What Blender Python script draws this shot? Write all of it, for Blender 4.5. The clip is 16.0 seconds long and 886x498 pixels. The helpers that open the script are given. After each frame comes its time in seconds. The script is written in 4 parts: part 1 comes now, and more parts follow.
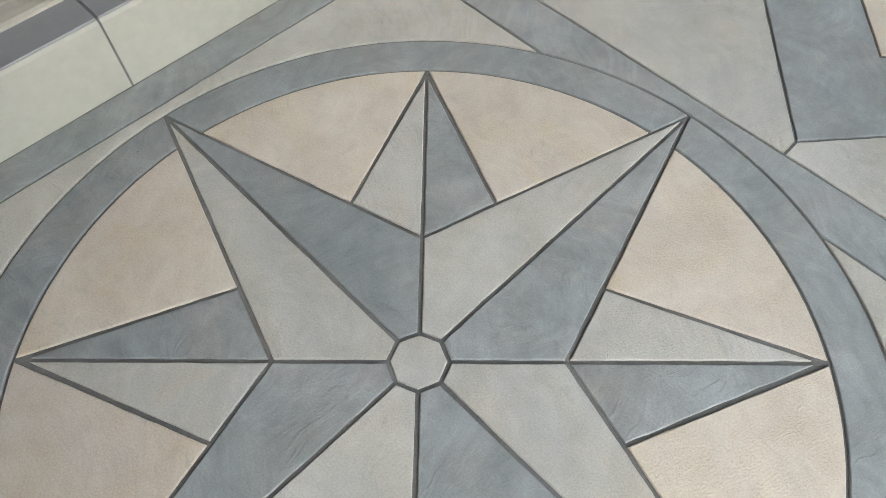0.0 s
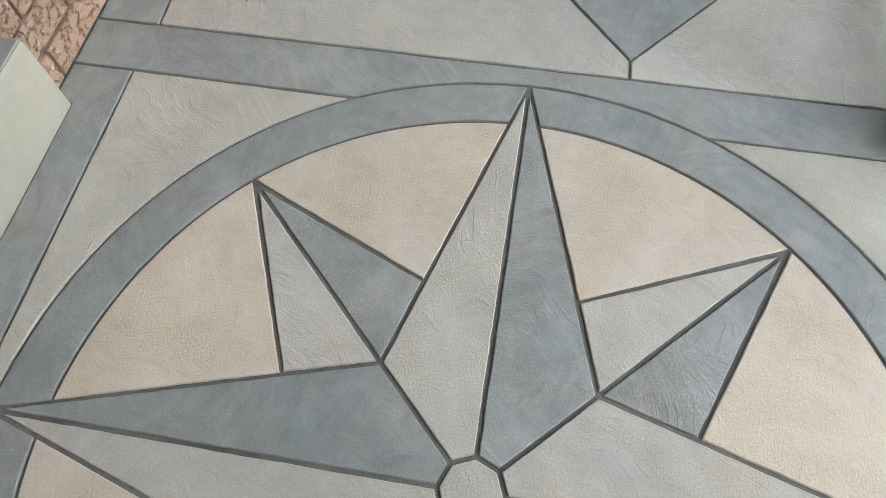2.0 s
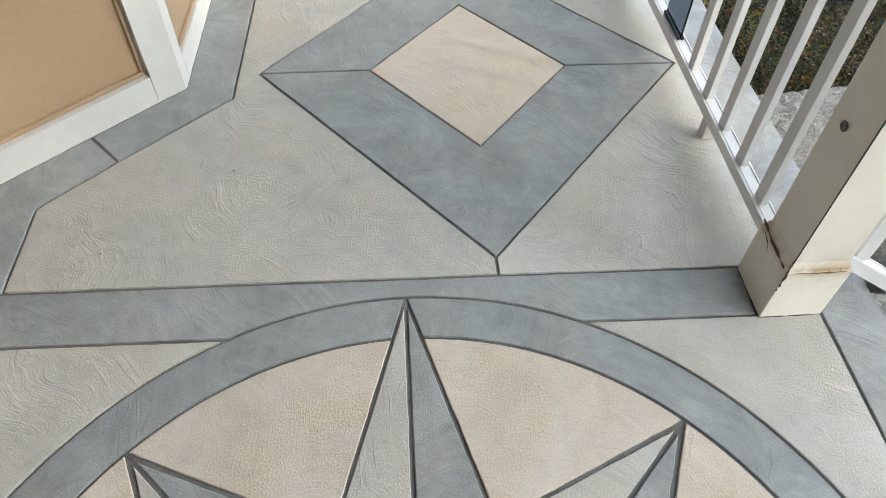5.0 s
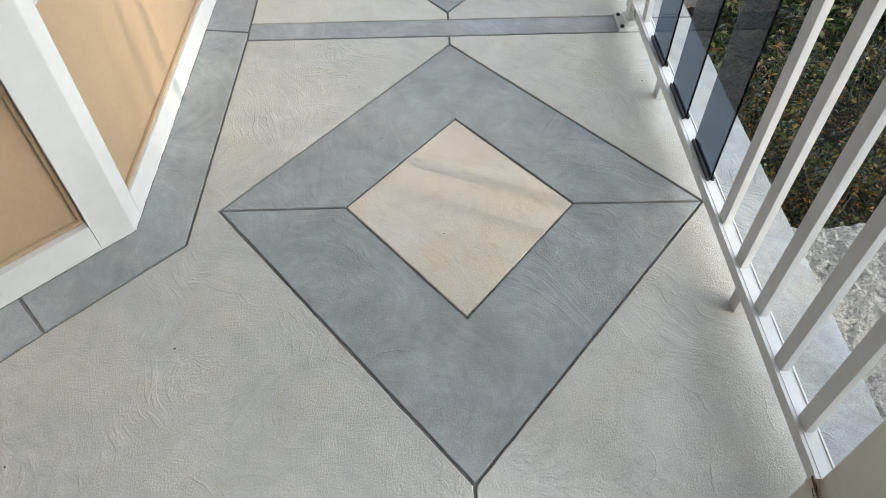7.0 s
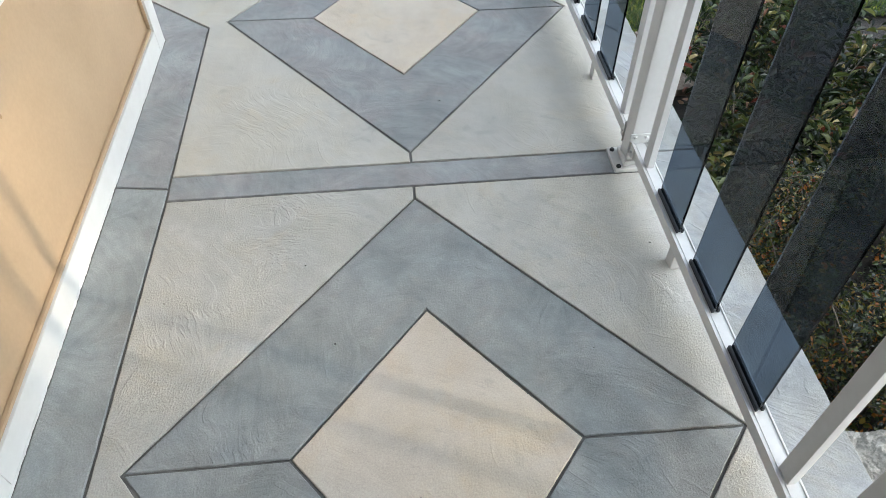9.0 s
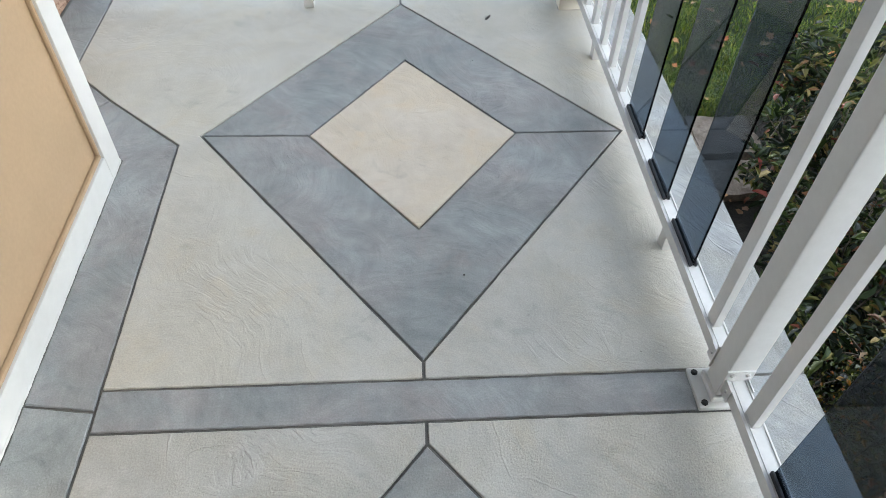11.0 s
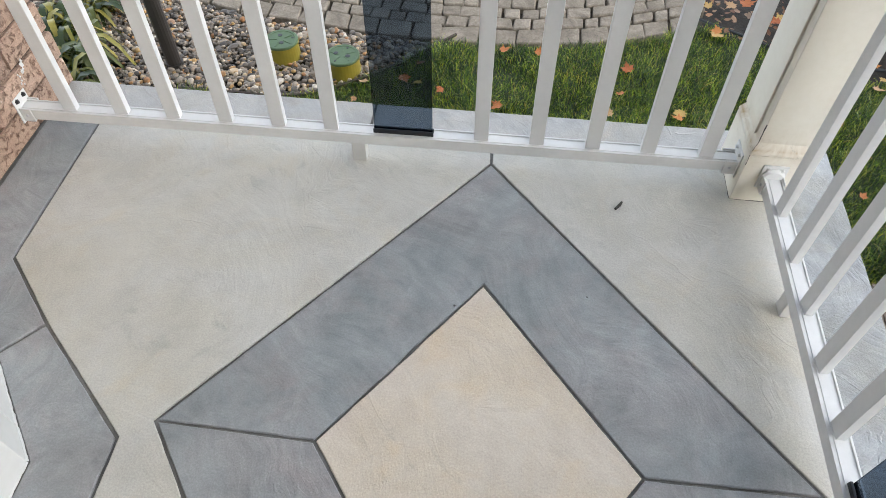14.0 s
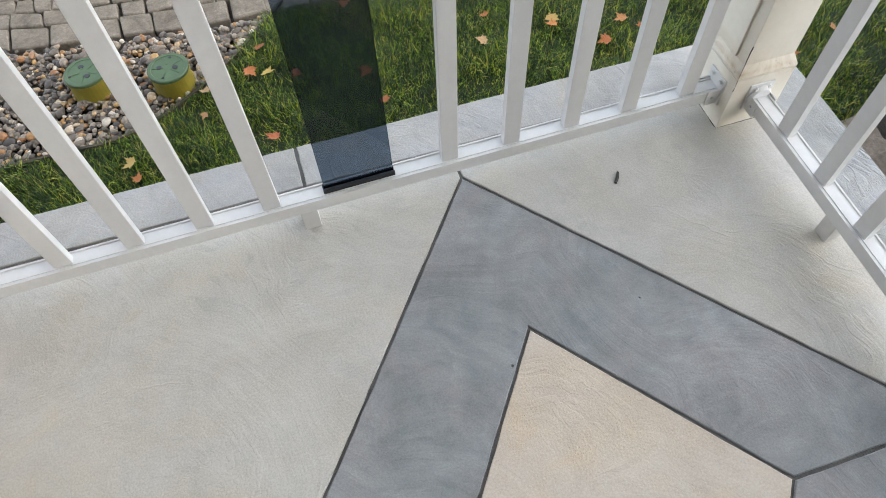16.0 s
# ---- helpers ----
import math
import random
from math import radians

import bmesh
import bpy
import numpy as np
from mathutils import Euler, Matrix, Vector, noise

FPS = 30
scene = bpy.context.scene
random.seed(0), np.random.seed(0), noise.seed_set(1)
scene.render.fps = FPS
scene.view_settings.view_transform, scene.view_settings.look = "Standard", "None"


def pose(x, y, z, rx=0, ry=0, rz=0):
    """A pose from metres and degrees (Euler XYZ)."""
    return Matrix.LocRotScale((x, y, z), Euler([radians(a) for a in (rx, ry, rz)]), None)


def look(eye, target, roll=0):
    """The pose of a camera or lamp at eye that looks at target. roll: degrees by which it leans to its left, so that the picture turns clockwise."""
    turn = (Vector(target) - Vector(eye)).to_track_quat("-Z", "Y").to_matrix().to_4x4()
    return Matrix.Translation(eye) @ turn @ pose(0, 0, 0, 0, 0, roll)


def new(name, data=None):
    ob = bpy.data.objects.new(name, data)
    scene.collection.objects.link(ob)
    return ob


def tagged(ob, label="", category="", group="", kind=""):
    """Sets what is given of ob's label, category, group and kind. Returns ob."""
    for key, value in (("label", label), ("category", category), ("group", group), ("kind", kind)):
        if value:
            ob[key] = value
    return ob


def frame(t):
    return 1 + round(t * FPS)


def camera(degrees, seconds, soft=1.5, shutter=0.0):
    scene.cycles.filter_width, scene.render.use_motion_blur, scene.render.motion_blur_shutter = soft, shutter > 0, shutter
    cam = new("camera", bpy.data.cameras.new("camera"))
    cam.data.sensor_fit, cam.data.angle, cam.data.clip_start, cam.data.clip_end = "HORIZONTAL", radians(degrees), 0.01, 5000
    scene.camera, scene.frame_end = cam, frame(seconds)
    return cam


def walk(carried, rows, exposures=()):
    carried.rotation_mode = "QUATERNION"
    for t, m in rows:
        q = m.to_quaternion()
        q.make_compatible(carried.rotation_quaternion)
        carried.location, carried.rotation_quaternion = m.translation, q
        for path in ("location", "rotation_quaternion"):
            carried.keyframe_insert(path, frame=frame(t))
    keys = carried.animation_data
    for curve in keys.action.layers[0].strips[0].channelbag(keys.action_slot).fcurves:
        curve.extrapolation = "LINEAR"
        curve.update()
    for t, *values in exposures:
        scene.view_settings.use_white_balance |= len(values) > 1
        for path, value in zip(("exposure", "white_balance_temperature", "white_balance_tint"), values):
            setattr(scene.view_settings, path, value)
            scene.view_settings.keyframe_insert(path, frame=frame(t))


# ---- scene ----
cam = camera(65.6, 16.0, soft=0.8)
SKY, SUN = 0.15, 0.35
LIGHT_ROWS = ((0.0, 2.82, 6250, 7), (3.5, 2.81, 6280, 7), (7.0, 2.79, 6130, 6), (10.0, 2.65, 5970, 6), (13.0, 2.57, 6250, 9), (16.0, 2.54, 6300, 10))
PATH = [
    (0, (0.406, -0.318, 1.232), (-0.357, 0.411, -0.467), -1.0),
    (0.5, (0.293, -0.354, 1.247), (-0.313, 0.458, -0.477), -4.2),
    (1, (0.248, -0.315, 1.241), (-0.237, 0.55, -0.496), -4.8),
    (1.5, (0.114, -0.211, 1.237), (-0.28, 0.637, -0.531), -8.4),
    (2, (0.019, -0.17, 1.223), (-0.189, 0.73, -0.55), -3.8),
    (2.5, (-0.054, -0.193, 1.249), (-0.073, 0.79, -0.493), -1.3),
    (3, (-0.049, -0.218, 1.263), (0.051, 0.898, -0.394), 1.6),
    (3.5, (0.005, -0.198, 1.265), (0.109, 0.972, -0.354), 1.8),
    (3.7, (0.014, -0.196, 1.261), (0.114, 1.002, -0.337), 1.6),
    (5.8, (0.003, 0.133, 1.311), (0.129, 1.413, -0.221), 0.3),
    (6, (0.016, 0.176, 1.318), (0.153, 1.454, -0.214), -0.0),
    (6.5, (0.074, 0.316, 1.336), (0.157, 1.597, -0.198), -1.3),
    (7, (0.157, 0.482, 1.339), (0.179, 1.773, -0.19), -0.8),
    (7.5, (0.176, 0.637, 1.32), (0.177, 1.897, -0.232), -2.5),
    (8, (0.137, 0.826, 1.331), (0.251, 2.122, -0.187), 0.3),
    (8.5, (0.136, 0.941, 1.33), (0.302, 2.27, -0.155), 1.0),
    (9, (0.176, 1.111, 1.334), (0.297, 2.453, -0.144), -0.2),
    (9.5, (0.208, 1.322, 1.335), (0.298, 2.685, -0.126), 1.7),
    (10, (0.207, 1.492, 1.328), (0.308, 2.859, -0.128), 1.9),
    (10.2, (0.181, 1.568, 1.323), (0.307, 2.939, -0.129), 2.2),
    (12.3, (0.212, 2.374, 1.307), (0.279, 3.678, -0.209), 1.1),
    (12.5, (0.175, 2.465, 1.288), (0.252, 3.772, -0.223), 1.4),
    (13, (0.134, 2.655, 1.303), (0.208, 3.946, -0.223), 0.9),
    (13.5, (0.167, 2.833, 1.287), (0.185, 4.111, -0.251), 1.1),
    (14, (0.212, 3.038, 1.278), (0.074, 4.279, -0.285), 0.2),
    (14.5, (0.164, 3.156, 1.255), (-0.021, 4.347, -0.341), -1.5),
    (15, (0.001, 3.235, 1.251), (-0.017, 4.394, -0.379), -2.2),
    (15.5, (-0.087, 3.325, 1.272), (0.02, 4.4, -0.411), -3.2),
    (16, (-0.098, 3.464, 1.251), (0.168, 4.455, -0.466), -3.0),
]
walk(cam, [(t, look(eye, target, roll)) for t, eye, target, roll in PATH], LIGHT_ROWS)

# ---- light ----
SUN_UP, SUN_TURN = 15.0, 113.5
TO_SUN = Vector((math.sin(radians(SUN_TURN)) * math.cos(radians(SUN_UP)), math.cos(radians(SUN_TURN)) * math.cos(radians(SUN_UP)), math.sin(radians(SUN_UP))))
world = bpy.data.worlds.new("sky_world")
scene.world = world
world.use_nodes = True
wn = world.node_tree
wn.nodes.clear()
sky = wn.nodes.new("ShaderNodeTexSky")
sky.sky_type, sky.sun_disc = "NISHITA", False
sky.sun_elevation, sky.sun_rotation = radians(SUN_UP), radians(SUN_TURN)
sky.air_density, sky.dust_density, sky.ozone_density = 0.8, 2.8, 0.8
bg = wn.nodes.new("ShaderNodeBackground")
bg.inputs["Strength"].default_value = SKY
wo = wn.nodes.new("ShaderNodeOutputWorld")
haze = wn.nodes.new("ShaderNodeHueSaturation")
haze.inputs["Saturation"].default_value = 0.34
wn.links.new(sky.outputs[0], haze.inputs["Color"])
wn.links.new(haze.outputs[0], bg.inputs[0])
wn.links.new(bg.outputs[0], wo.inputs[0])
sun = new("sun", bpy.data.lights.new("sun", "SUN"))
sun.data.energy, sun.data.angle, sun.data.color = SUN, radians(0.9), (1.0, 0.78, 0.54)
sun.matrix_world = look(TO_SUN * 10, (0, 0, 0))


# ---- materials ----
def nodes(name):
    m = bpy.data.materials.new(name)
    m.use_nodes = True
    t = m.node_tree
    return m, t, t.nodes["Principled BSDF"]


def add(t, kind, ins=None, **props):
    n = t.nodes.new(kind)
    for k, v in props.items():
        if k == "blend_type":
            n.blend_type = v
        elif k == "operation":
            n.operation = v
        elif k == "data_type":
            n.data_type = v
        elif k == "feature":
            n.feature = v
    for k, v in (ins or {}).items():
        if isinstance(v, bpy.types.NodeSocket):
            t.links.new(v, n.inputs[k])
        else:
            n.inputs[k].default_value = v
    return n


def ramp(t, src, stops):
    r = t.nodes.new("ShaderNodeValToRGB")
    t.links.new(src, r.inputs[0])
    els = r.color_ramp.elements
    while len(els) < len(stops):
        els.new(0.5)
    for e, (p, c) in zip(els, stops):
        e.position = p
        e.color = (*c, 1) if len(c) == 3 else c
    return r.outputs[0]


def grey(v):
    return (v, v, v)


def noise_tex(t, vec, scale, detail=4.0, rough=0.55, distortion=0.0):
    n = add(t, "ShaderNodeTexNoise", {"Vector": vec, "Scale": scale, "Detail": detail, "Roughness": rough, "Distortion": distortion})
    return n.outputs["Fac"]


def mul(t, a, b):
    return add(t, "ShaderNodeMath", {0: a, 1: b}, operation="MULTIPLY").outputs[0]


def plus(t, a, b):
    return add(t, "ShaderNodeMath", {0: a, 1: b}, operation="ADD").outputs[0]


def mix(t, fac, a, b, how="MIX"):
    n = t.nodes.new("ShaderNodeMixRGB")
    n.blend_type = how
    for k, v in ((0, fac), (1, a), (2, b)):
        if isinstance(v, bpy.types.NodeSocket):
            t.links.new(v, n.inputs[k])
        elif k == 0:
            n.inputs[0].default_value = v
        else:
            n.inputs[k].default_value = (*v, 1)
    return n.outputs[0]


def bump(t, b, height, strength, distance):
    n = add(t, "ShaderNodeBump", {"Strength": strength, "Distance": distance, "Height": height})
    t.links.new(n.outputs[0], b.inputs["Normal"])


def drawn_out(t, vec, angle, squeeze):
    """Coordinates turned about the vertical and squeezed, for marks drawn out along minus the angle."""
    r = add(t, "ShaderNodeVectorRotate", {"Vector": vec, "Angle": angle}).outputs[0]
    return add(t, "ShaderNodeMapping", {"Vector": r, "Scale": (1.0, squeeze, 1.0)}).outputs[0]


def concrete(name, lo, mid, hi, rough=0.62, trowel=1.0, grit=1.0, warm=(1.0, 0.97, 0.9), blush=(1.03, 0.96, 0.86), streaks=0.05):
    """Hand-trowelled coloured concrete overlay: clouded pigment, curved brush streaks round the trowel's turns, short sandy dashes and pits."""
    m, t, b = nodes(name)
    co = t.nodes.new("ShaderNodeTexCoord").outputs["Object"]
    rnd = add(t, "ShaderNodeObjectInfo").outputs["Random"]
    shift = add(t, "ShaderNodeCombineXYZ", {0: mul(t, rnd, 7.0), 1: mul(t, rnd, 3.0), 2: 0.0}).outputs[0]
    vec = add(t, "ShaderNodeVectorMath", {0: co, 1: shift}, operation="ADD").outputs[0]
    # each turn of the trowel has a centre of its own; streaks and ridges run round it
    warp = add(t, "ShaderNodeTexNoise", {"Vector": vec, "Scale": 3.0, "Detail": 2.0}).outputs["Color"]
    bent = add(t, "ShaderNodeVectorMath", {0: vec, 1: mix(t, 1.0, warp, grey(0.22), "MULTIPLY")}, operation="ADD").outputs[0]
    cell = add(t, "ShaderNodeTexVoronoi", {"Vector": bent, "Scale": 2.3})
    rel = add(t, "ShaderNodeVectorMath", {0: bent, 1: cell.outputs["Position"]}, operation="SUBTRACT").outputs[0]
    rel = add(t, "ShaderNodeVectorMath", {0: rel, 1: (0.19, 0.13, 0.0)}, operation="ADD").outputs[0]
    axes = add(t, "ShaderNodeSeparateXYZ", {0: rel})
    dist = add(t, "ShaderNodeVectorMath", {0: rel}, operation="LENGTH").outputs["Value"]
    turn = add(t, "ShaderNodeMath", {0: axes.outputs[1], 1: axes.outputs[0]}, operation="ARCTAN2").outputs[0]
    own = add(t, "ShaderNodeSeparateXYZ", {0: cell.outputs["Color"]}).outputs[0]
    polar = add(t, "ShaderNodeCombineXYZ", {0: dist, 1: mul(t, turn, 0.042), 2: mul(t, own, 9.0)}).outputs[0]
    streak = noise_tex(t, polar, 55.0, 4.0, 0.62, 0.3)
    stroke = noise_tex(t, polar, 24.0, 3.0, 0.55, 0.6)
    big = noise_tex(t, vec, 4.5, 5.0, 0.62, 0.6)
    wide = ramp(t, noise_tex(t, vec, 2.2, 3.0, 0.5, 0.4), [(0.45, grey(0)), (0.6, grey(1))])
    med = noise_tex(t, vec, 15.0, 6.0, 0.66, 0.7)
    tone = plus(t, plus(t, mul(t, big, 0.52), mul(t, med, 0.34)), plus(t, mul(t, stroke, 0.09), mul(t, streak, 0.05)))
    col = ramp(t, tone, [(0.4, lo), (0.5, mid), (0.6, hi)])
    tint = ramp(t, rnd, [(0.0, (0.94, 0.945, 0.95)), (1.0, (1.05, 1.045, 1.035))])
    col = mix(t, 1.0, col, tint, "MULTIPLY")
    # sandy patches, warmer where the paste is thin
    patch = ramp(t, noise_tex(t, vec, 4.6, 5.0, 0.62, 0.5), [(0.42, grey(0)), (0.6, grey(1))])
    col = mix(t, mul(t, patch, 0.9), col, mix(t, 1.0, col, warm, "MULTIPLY"))
    ochre = ramp(t, noise_tex(t, vec, 6.3, 4.0, 0.6, 0.8), [(0.55, grey(0)), (0.68, grey(1))])
    col = mix(t, mul(t, ochre, 0.6), col, mix(t, 1.0, col, blush, "MULTIPLY"))
    # small grey smudges left where the float was set down
    smear = ramp(t, noise_tex(t, drawn_out(t, bent, 0.5, 1.9), 17.0, 4.0, 0.6, 0.4), [(0.56, grey(0)), (0.68, grey(1))])
    col = mix(t, mul(t, mul(t, smear, wide), 0.34), col, mix(t, 1.0, col, (0.62, 0.65, 0.66), "MULTIPLY"))
    # pigment dragged along the strokes
    drawn = ramp(t, streak, [(0.3, grey(1 - streaks)), (0.5, grey(1.0)), (0.7, grey(1 + streaks))])
    col = mix(t, 1.0, col, drawn, "MULTIPLY")
    v = add(t, "ShaderNodeTexVoronoi", {"Vector": vec, "Scale": 6.5}).outputs["Distance"]
    fleck = ramp(t, v, [(0.0, grey(1)), (0.014, grey(1)), (0.024, grey(0))])
    col = mix(t, mul(t, fleck, 0.75), col, (0.06, 0.052, 0.045))
    t.links.new(ramp(t, med, [(0.3, grey(rough - 0.1)), (0.7, grey(rough + 0.12))]), b.inputs["Roughness"])
    b.inputs["Specular IOR Level"].default_value = 0.35
    # sand: short separate dashes standing proud, with pits between them
    g1 = drawn_out(t, vec, -1.35, 1.6)
    dash = ramp(t, noise_tex(t, g1, 150.0, 3.0, 0.62, 0.0), [(0.42, grey(0)), (0.78, grey(1))])
    fine = noise_tex(t, vec, 260.0, 3.0, 0.65)
    pits = ramp(t, noise_tex(t, g1, 120.0, 2.0, 0.6, 0.3), [(0.65, grey(0)), (0.7, grey(1))])
    # wrinkles: packed short ridges across the stroke where the trowel dragged
    wrinkle_at = ramp(t, noise_tex(t, vec, 3.1, 3.0, 0.55, 0.6), [(0.5, grey(0)), (0.64, grey(1))])
    across = add(t, "ShaderNodeCombineXYZ", {0: dist, 1: mul(t, turn, 0.075), 2: mul(t, own, 5.0)}).outputs[0]
    folds = ramp(t, noise_tex(t, across, 62.0, 2.0, 0.5, 0.5), [(0.5, grey(0)), (0.56, grey(0.8)), (0.66, grey(1))])
    # thin raised arcs left by the trowel's edge, broken along their length
    lap = add(t, "ShaderNodeMath", {0: plus(t, mul(t, dist, 8.5), mul(t, big, 0.45))}, operation="FRACT").outputs[0]
    lap = ramp(t, lap, [(0.0, grey(0)), (0.025, grey(1)), (0.06, grey(0.4)), (0.3, grey(0))])
    broken = ramp(t, noise_tex(t, vec, 6.0, 3.0, 0.6), [(0.5, grey(0)), (0.6, grey(1))])
    sand = mul(t, mul(t, dash, plus(t, mul(t, patch, 0.7), 0.3)), 0.34 * grit)
    pit = mul(t, mul(t, pits, plus(t, mul(t, patch, 0.7), 0.3)), 0.16 * grit)
    ridge = mul(t, mul(t, folds, wrinkle_at), 0.34 * trowel)
    arcs = mul(t, mul(t, lap, broken), 0.3 * trowel)
    hgt = plus(t, plus(t, sand, ridge), plus(t, arcs, mul(t, streak, 0.26)))
    hgt = plus(t, plus(t, hgt, mul(t, fine, 0.14 * grit)), mul(t, med, 0.3))
    hgt = add(t, "ShaderNodeMath", {0: hgt, 1: plus(t, fleck, pit)}, operation="SUBTRACT").outputs[0]
    bump(t, b, hgt, 1.0, 0.0045)
    # relief shading put into the colour: high spots lighter, pits darker
    relief_tone = ramp(t, plus(t, plus(t, ridge, arcs), sand), [(0.0, grey(0.98)), (0.5, grey(1.06))])
    col = mix(t, 1.0, col, relief_tone, "MULTIPLY")
    col = mix(t, mul(t, pit, 0.7), col, mix(t, 1.0, col, (0.6, 0.58, 0.54), "MULTIPLY"))
    col = mix(t, 0.16, col, ramp(t, fine, [(0.35, grey(0.2)), (0.65, grey(0.8))]), "OVERLAY")
    t.links.new(col, b.inputs["Base Color"])
    return m


def painted(name, colour, rough=0.4, dirt=0.05, grain=60.0, bumps=0.0006, stain=None):
    m, t, b = nodes(name)
    co = t.nodes.new("ShaderNodeTexCoord").outputs["Object"]
    a = noise_tex(t, co, 2.5, 5.0, 0.6, 0.4)
    g = noise_tex(t, co, grain, 4.0, 0.6)
    dk = tuple(c * (1 - dirt * 2.2) for c in colour)
    col = ramp(t, a, [(0.3, dk), (0.6, colour)])
    col = mix(t, 0.07, col, ramp(t, g, [(0.3, grey(0.2)), (0.7, grey(0.8))]), "OVERLAY")
    if stain:
        # a brown run of rust and grime along a joint at the height given
        z = add(t, "ShaderNodeSeparateXYZ", {0: co}).outputs[2]
        d = add(t, "ShaderNodeMath", {0: z, 1: stain}, operation="SUBTRACT").outputs[0]
        d = add(t, "ShaderNodeMath", {0: d}, operation="ABSOLUTE").outputs[0]
        near = ramp(t, d, [(0.0, grey(1)), (0.006, grey(0.55)), (0.03, grey(0.18)), (0.09, grey(0))])
        blot = ramp(t, noise_tex(t, co, 9.0, 5.0, 0.7, 1.0), [(0.4, grey(0)), (0.66, grey(1))])
        col = mix(t, mul(t, near, blot), col, (0.33, 0.22, 0.09))
        speck = ramp(t, noise_tex(t, co, 55.0, 4.0, 0.7), [(0.6, grey(0)), (0.68, grey(1))])
        col = mix(t, mul(t, mul(t, near, blot), speck), col, (0.03, 0.022, 0.015))
    t.links.new(col, b.inputs["Base Color"])
    t.links.new(ramp(t, a, [(0.3, grey(rough + 0.1)), (0.7, grey(rough - 0.05))]), b.inputs["Roughness"])
    bump(t, b, g, 0.3, bumps)
    return m


def islands(name, stops, rough=0.6, grain=90.0, thin=0.0, dark=0.35, strength=0.4, random_from="island", patchy=False):
    """Each loose piece of a mesh takes its own colour."""
    m, t, b = nodes(name)
    if random_from == "island":
        r = t.nodes.new("ShaderNodeNewGeometry").outputs["Random Per Island"]
    else:
        r = add(t, "ShaderNodeObjectInfo").outputs["Random"]
    co = t.nodes.new("ShaderNodeTexCoord").outputs["Object"]
    g = noise_tex(t, co, grain, 4.0, 0.65)
    col = mix(t, dark, ramp(t, r, stops), ramp(t, g, [(0.3, grey(0.15)), (0.7, grey(0.85))]), "OVERLAY")
    if patchy:
        # darker and yellower tufts, with shade and sunlit growth put into the colour
        tuft_shade = noise_tex(t, co, 16.0, 4.0, 0.65, 0.8)
        col = mix(t, 1.0, col, ramp(t, tuft_shade, [(0.36, (0.42, 0.5, 0.5)), (0.5, (0.95, 0.95, 0.9)), (0.64, (1.35, 1.2, 0.9))]), "MULTIPLY")
    t.links.new(col, b.inputs["Base Color"])
    b.inputs["Roughness"].default_value = rough
    bump(t, b, g, strength, 0.002)
    if thin:
        out = t.nodes["Material Output"]
        tr = add(t, "ShaderNodeBsdfTranslucent", {"Color": col})
        ms = t.nodes.new("ShaderNodeMixShader")
        ms.inputs[0].default_value = thin
        t.links.new(b.outputs[0], ms.inputs[1])
        t.links.new(tr.outputs[0], ms.inputs[2])
        t.links.new(ms.outputs[0], out.inputs[0])
    return m


def rock(name, lo, mid, hi, scale=5.0, relief=0.012, craggy=False):
    m, t, b = nodes(name)
    co = t.nodes.new("ShaderNodeTexCoord").outputs["Object"]
    rnd = add(t, "ShaderNodeObjectInfo").outputs["Random"]
    vec = add(t, "ShaderNodeVectorMath", {0: co, 1: add(t, "ShaderNodeCombineXYZ", {0: mul(t, rnd, 9.0), 1: rnd, 2: 0.0}).outputs[0]}, operation="ADD").outputs[0]
    a = noise_tex(t, vec, scale, 8.0, 0.68, 0.6)
    g = noise_tex(t, vec, scale * 9, 6.0, 0.7)
    col = ramp(t, a, [(0.32, lo), (0.5, mid), (0.66, hi)])
    col = mix(t, 0.45, col, ramp(t, g, [(0.25, grey(0.12)), (0.75, grey(0.88))]), "OVERLAY")
    t.links.new(col, b.inputs["Base Color"])
    b.inputs["Roughness"].default_value = 0.85
    hgt = plus(t, a, mul(t, g, 0.5))
    if craggy:
        # broken face: sharp-edged hollows, coloured darker than the stone round them
        c = noise_tex(t, vec, scale * 6.0, 6.0, 0.68, 0.15)
        hollow = ramp(t, c, [(0.4, grey(1)), (0.5, grey(0))])
        col = mix(t, mul(t, hollow, 0.2), col, tuple(v * 0.45 for v in lo))
        t.links.new(col, b.inputs["Base Color"])
        hgt = add(t, "ShaderNodeMath", {0: hgt, 1: mul(t, hollow, 0.6)}, operation="SUBTRACT").outputs[0]
    bump(t, b, hgt, 1.0 if craggy else 0.8, relief)
    return m


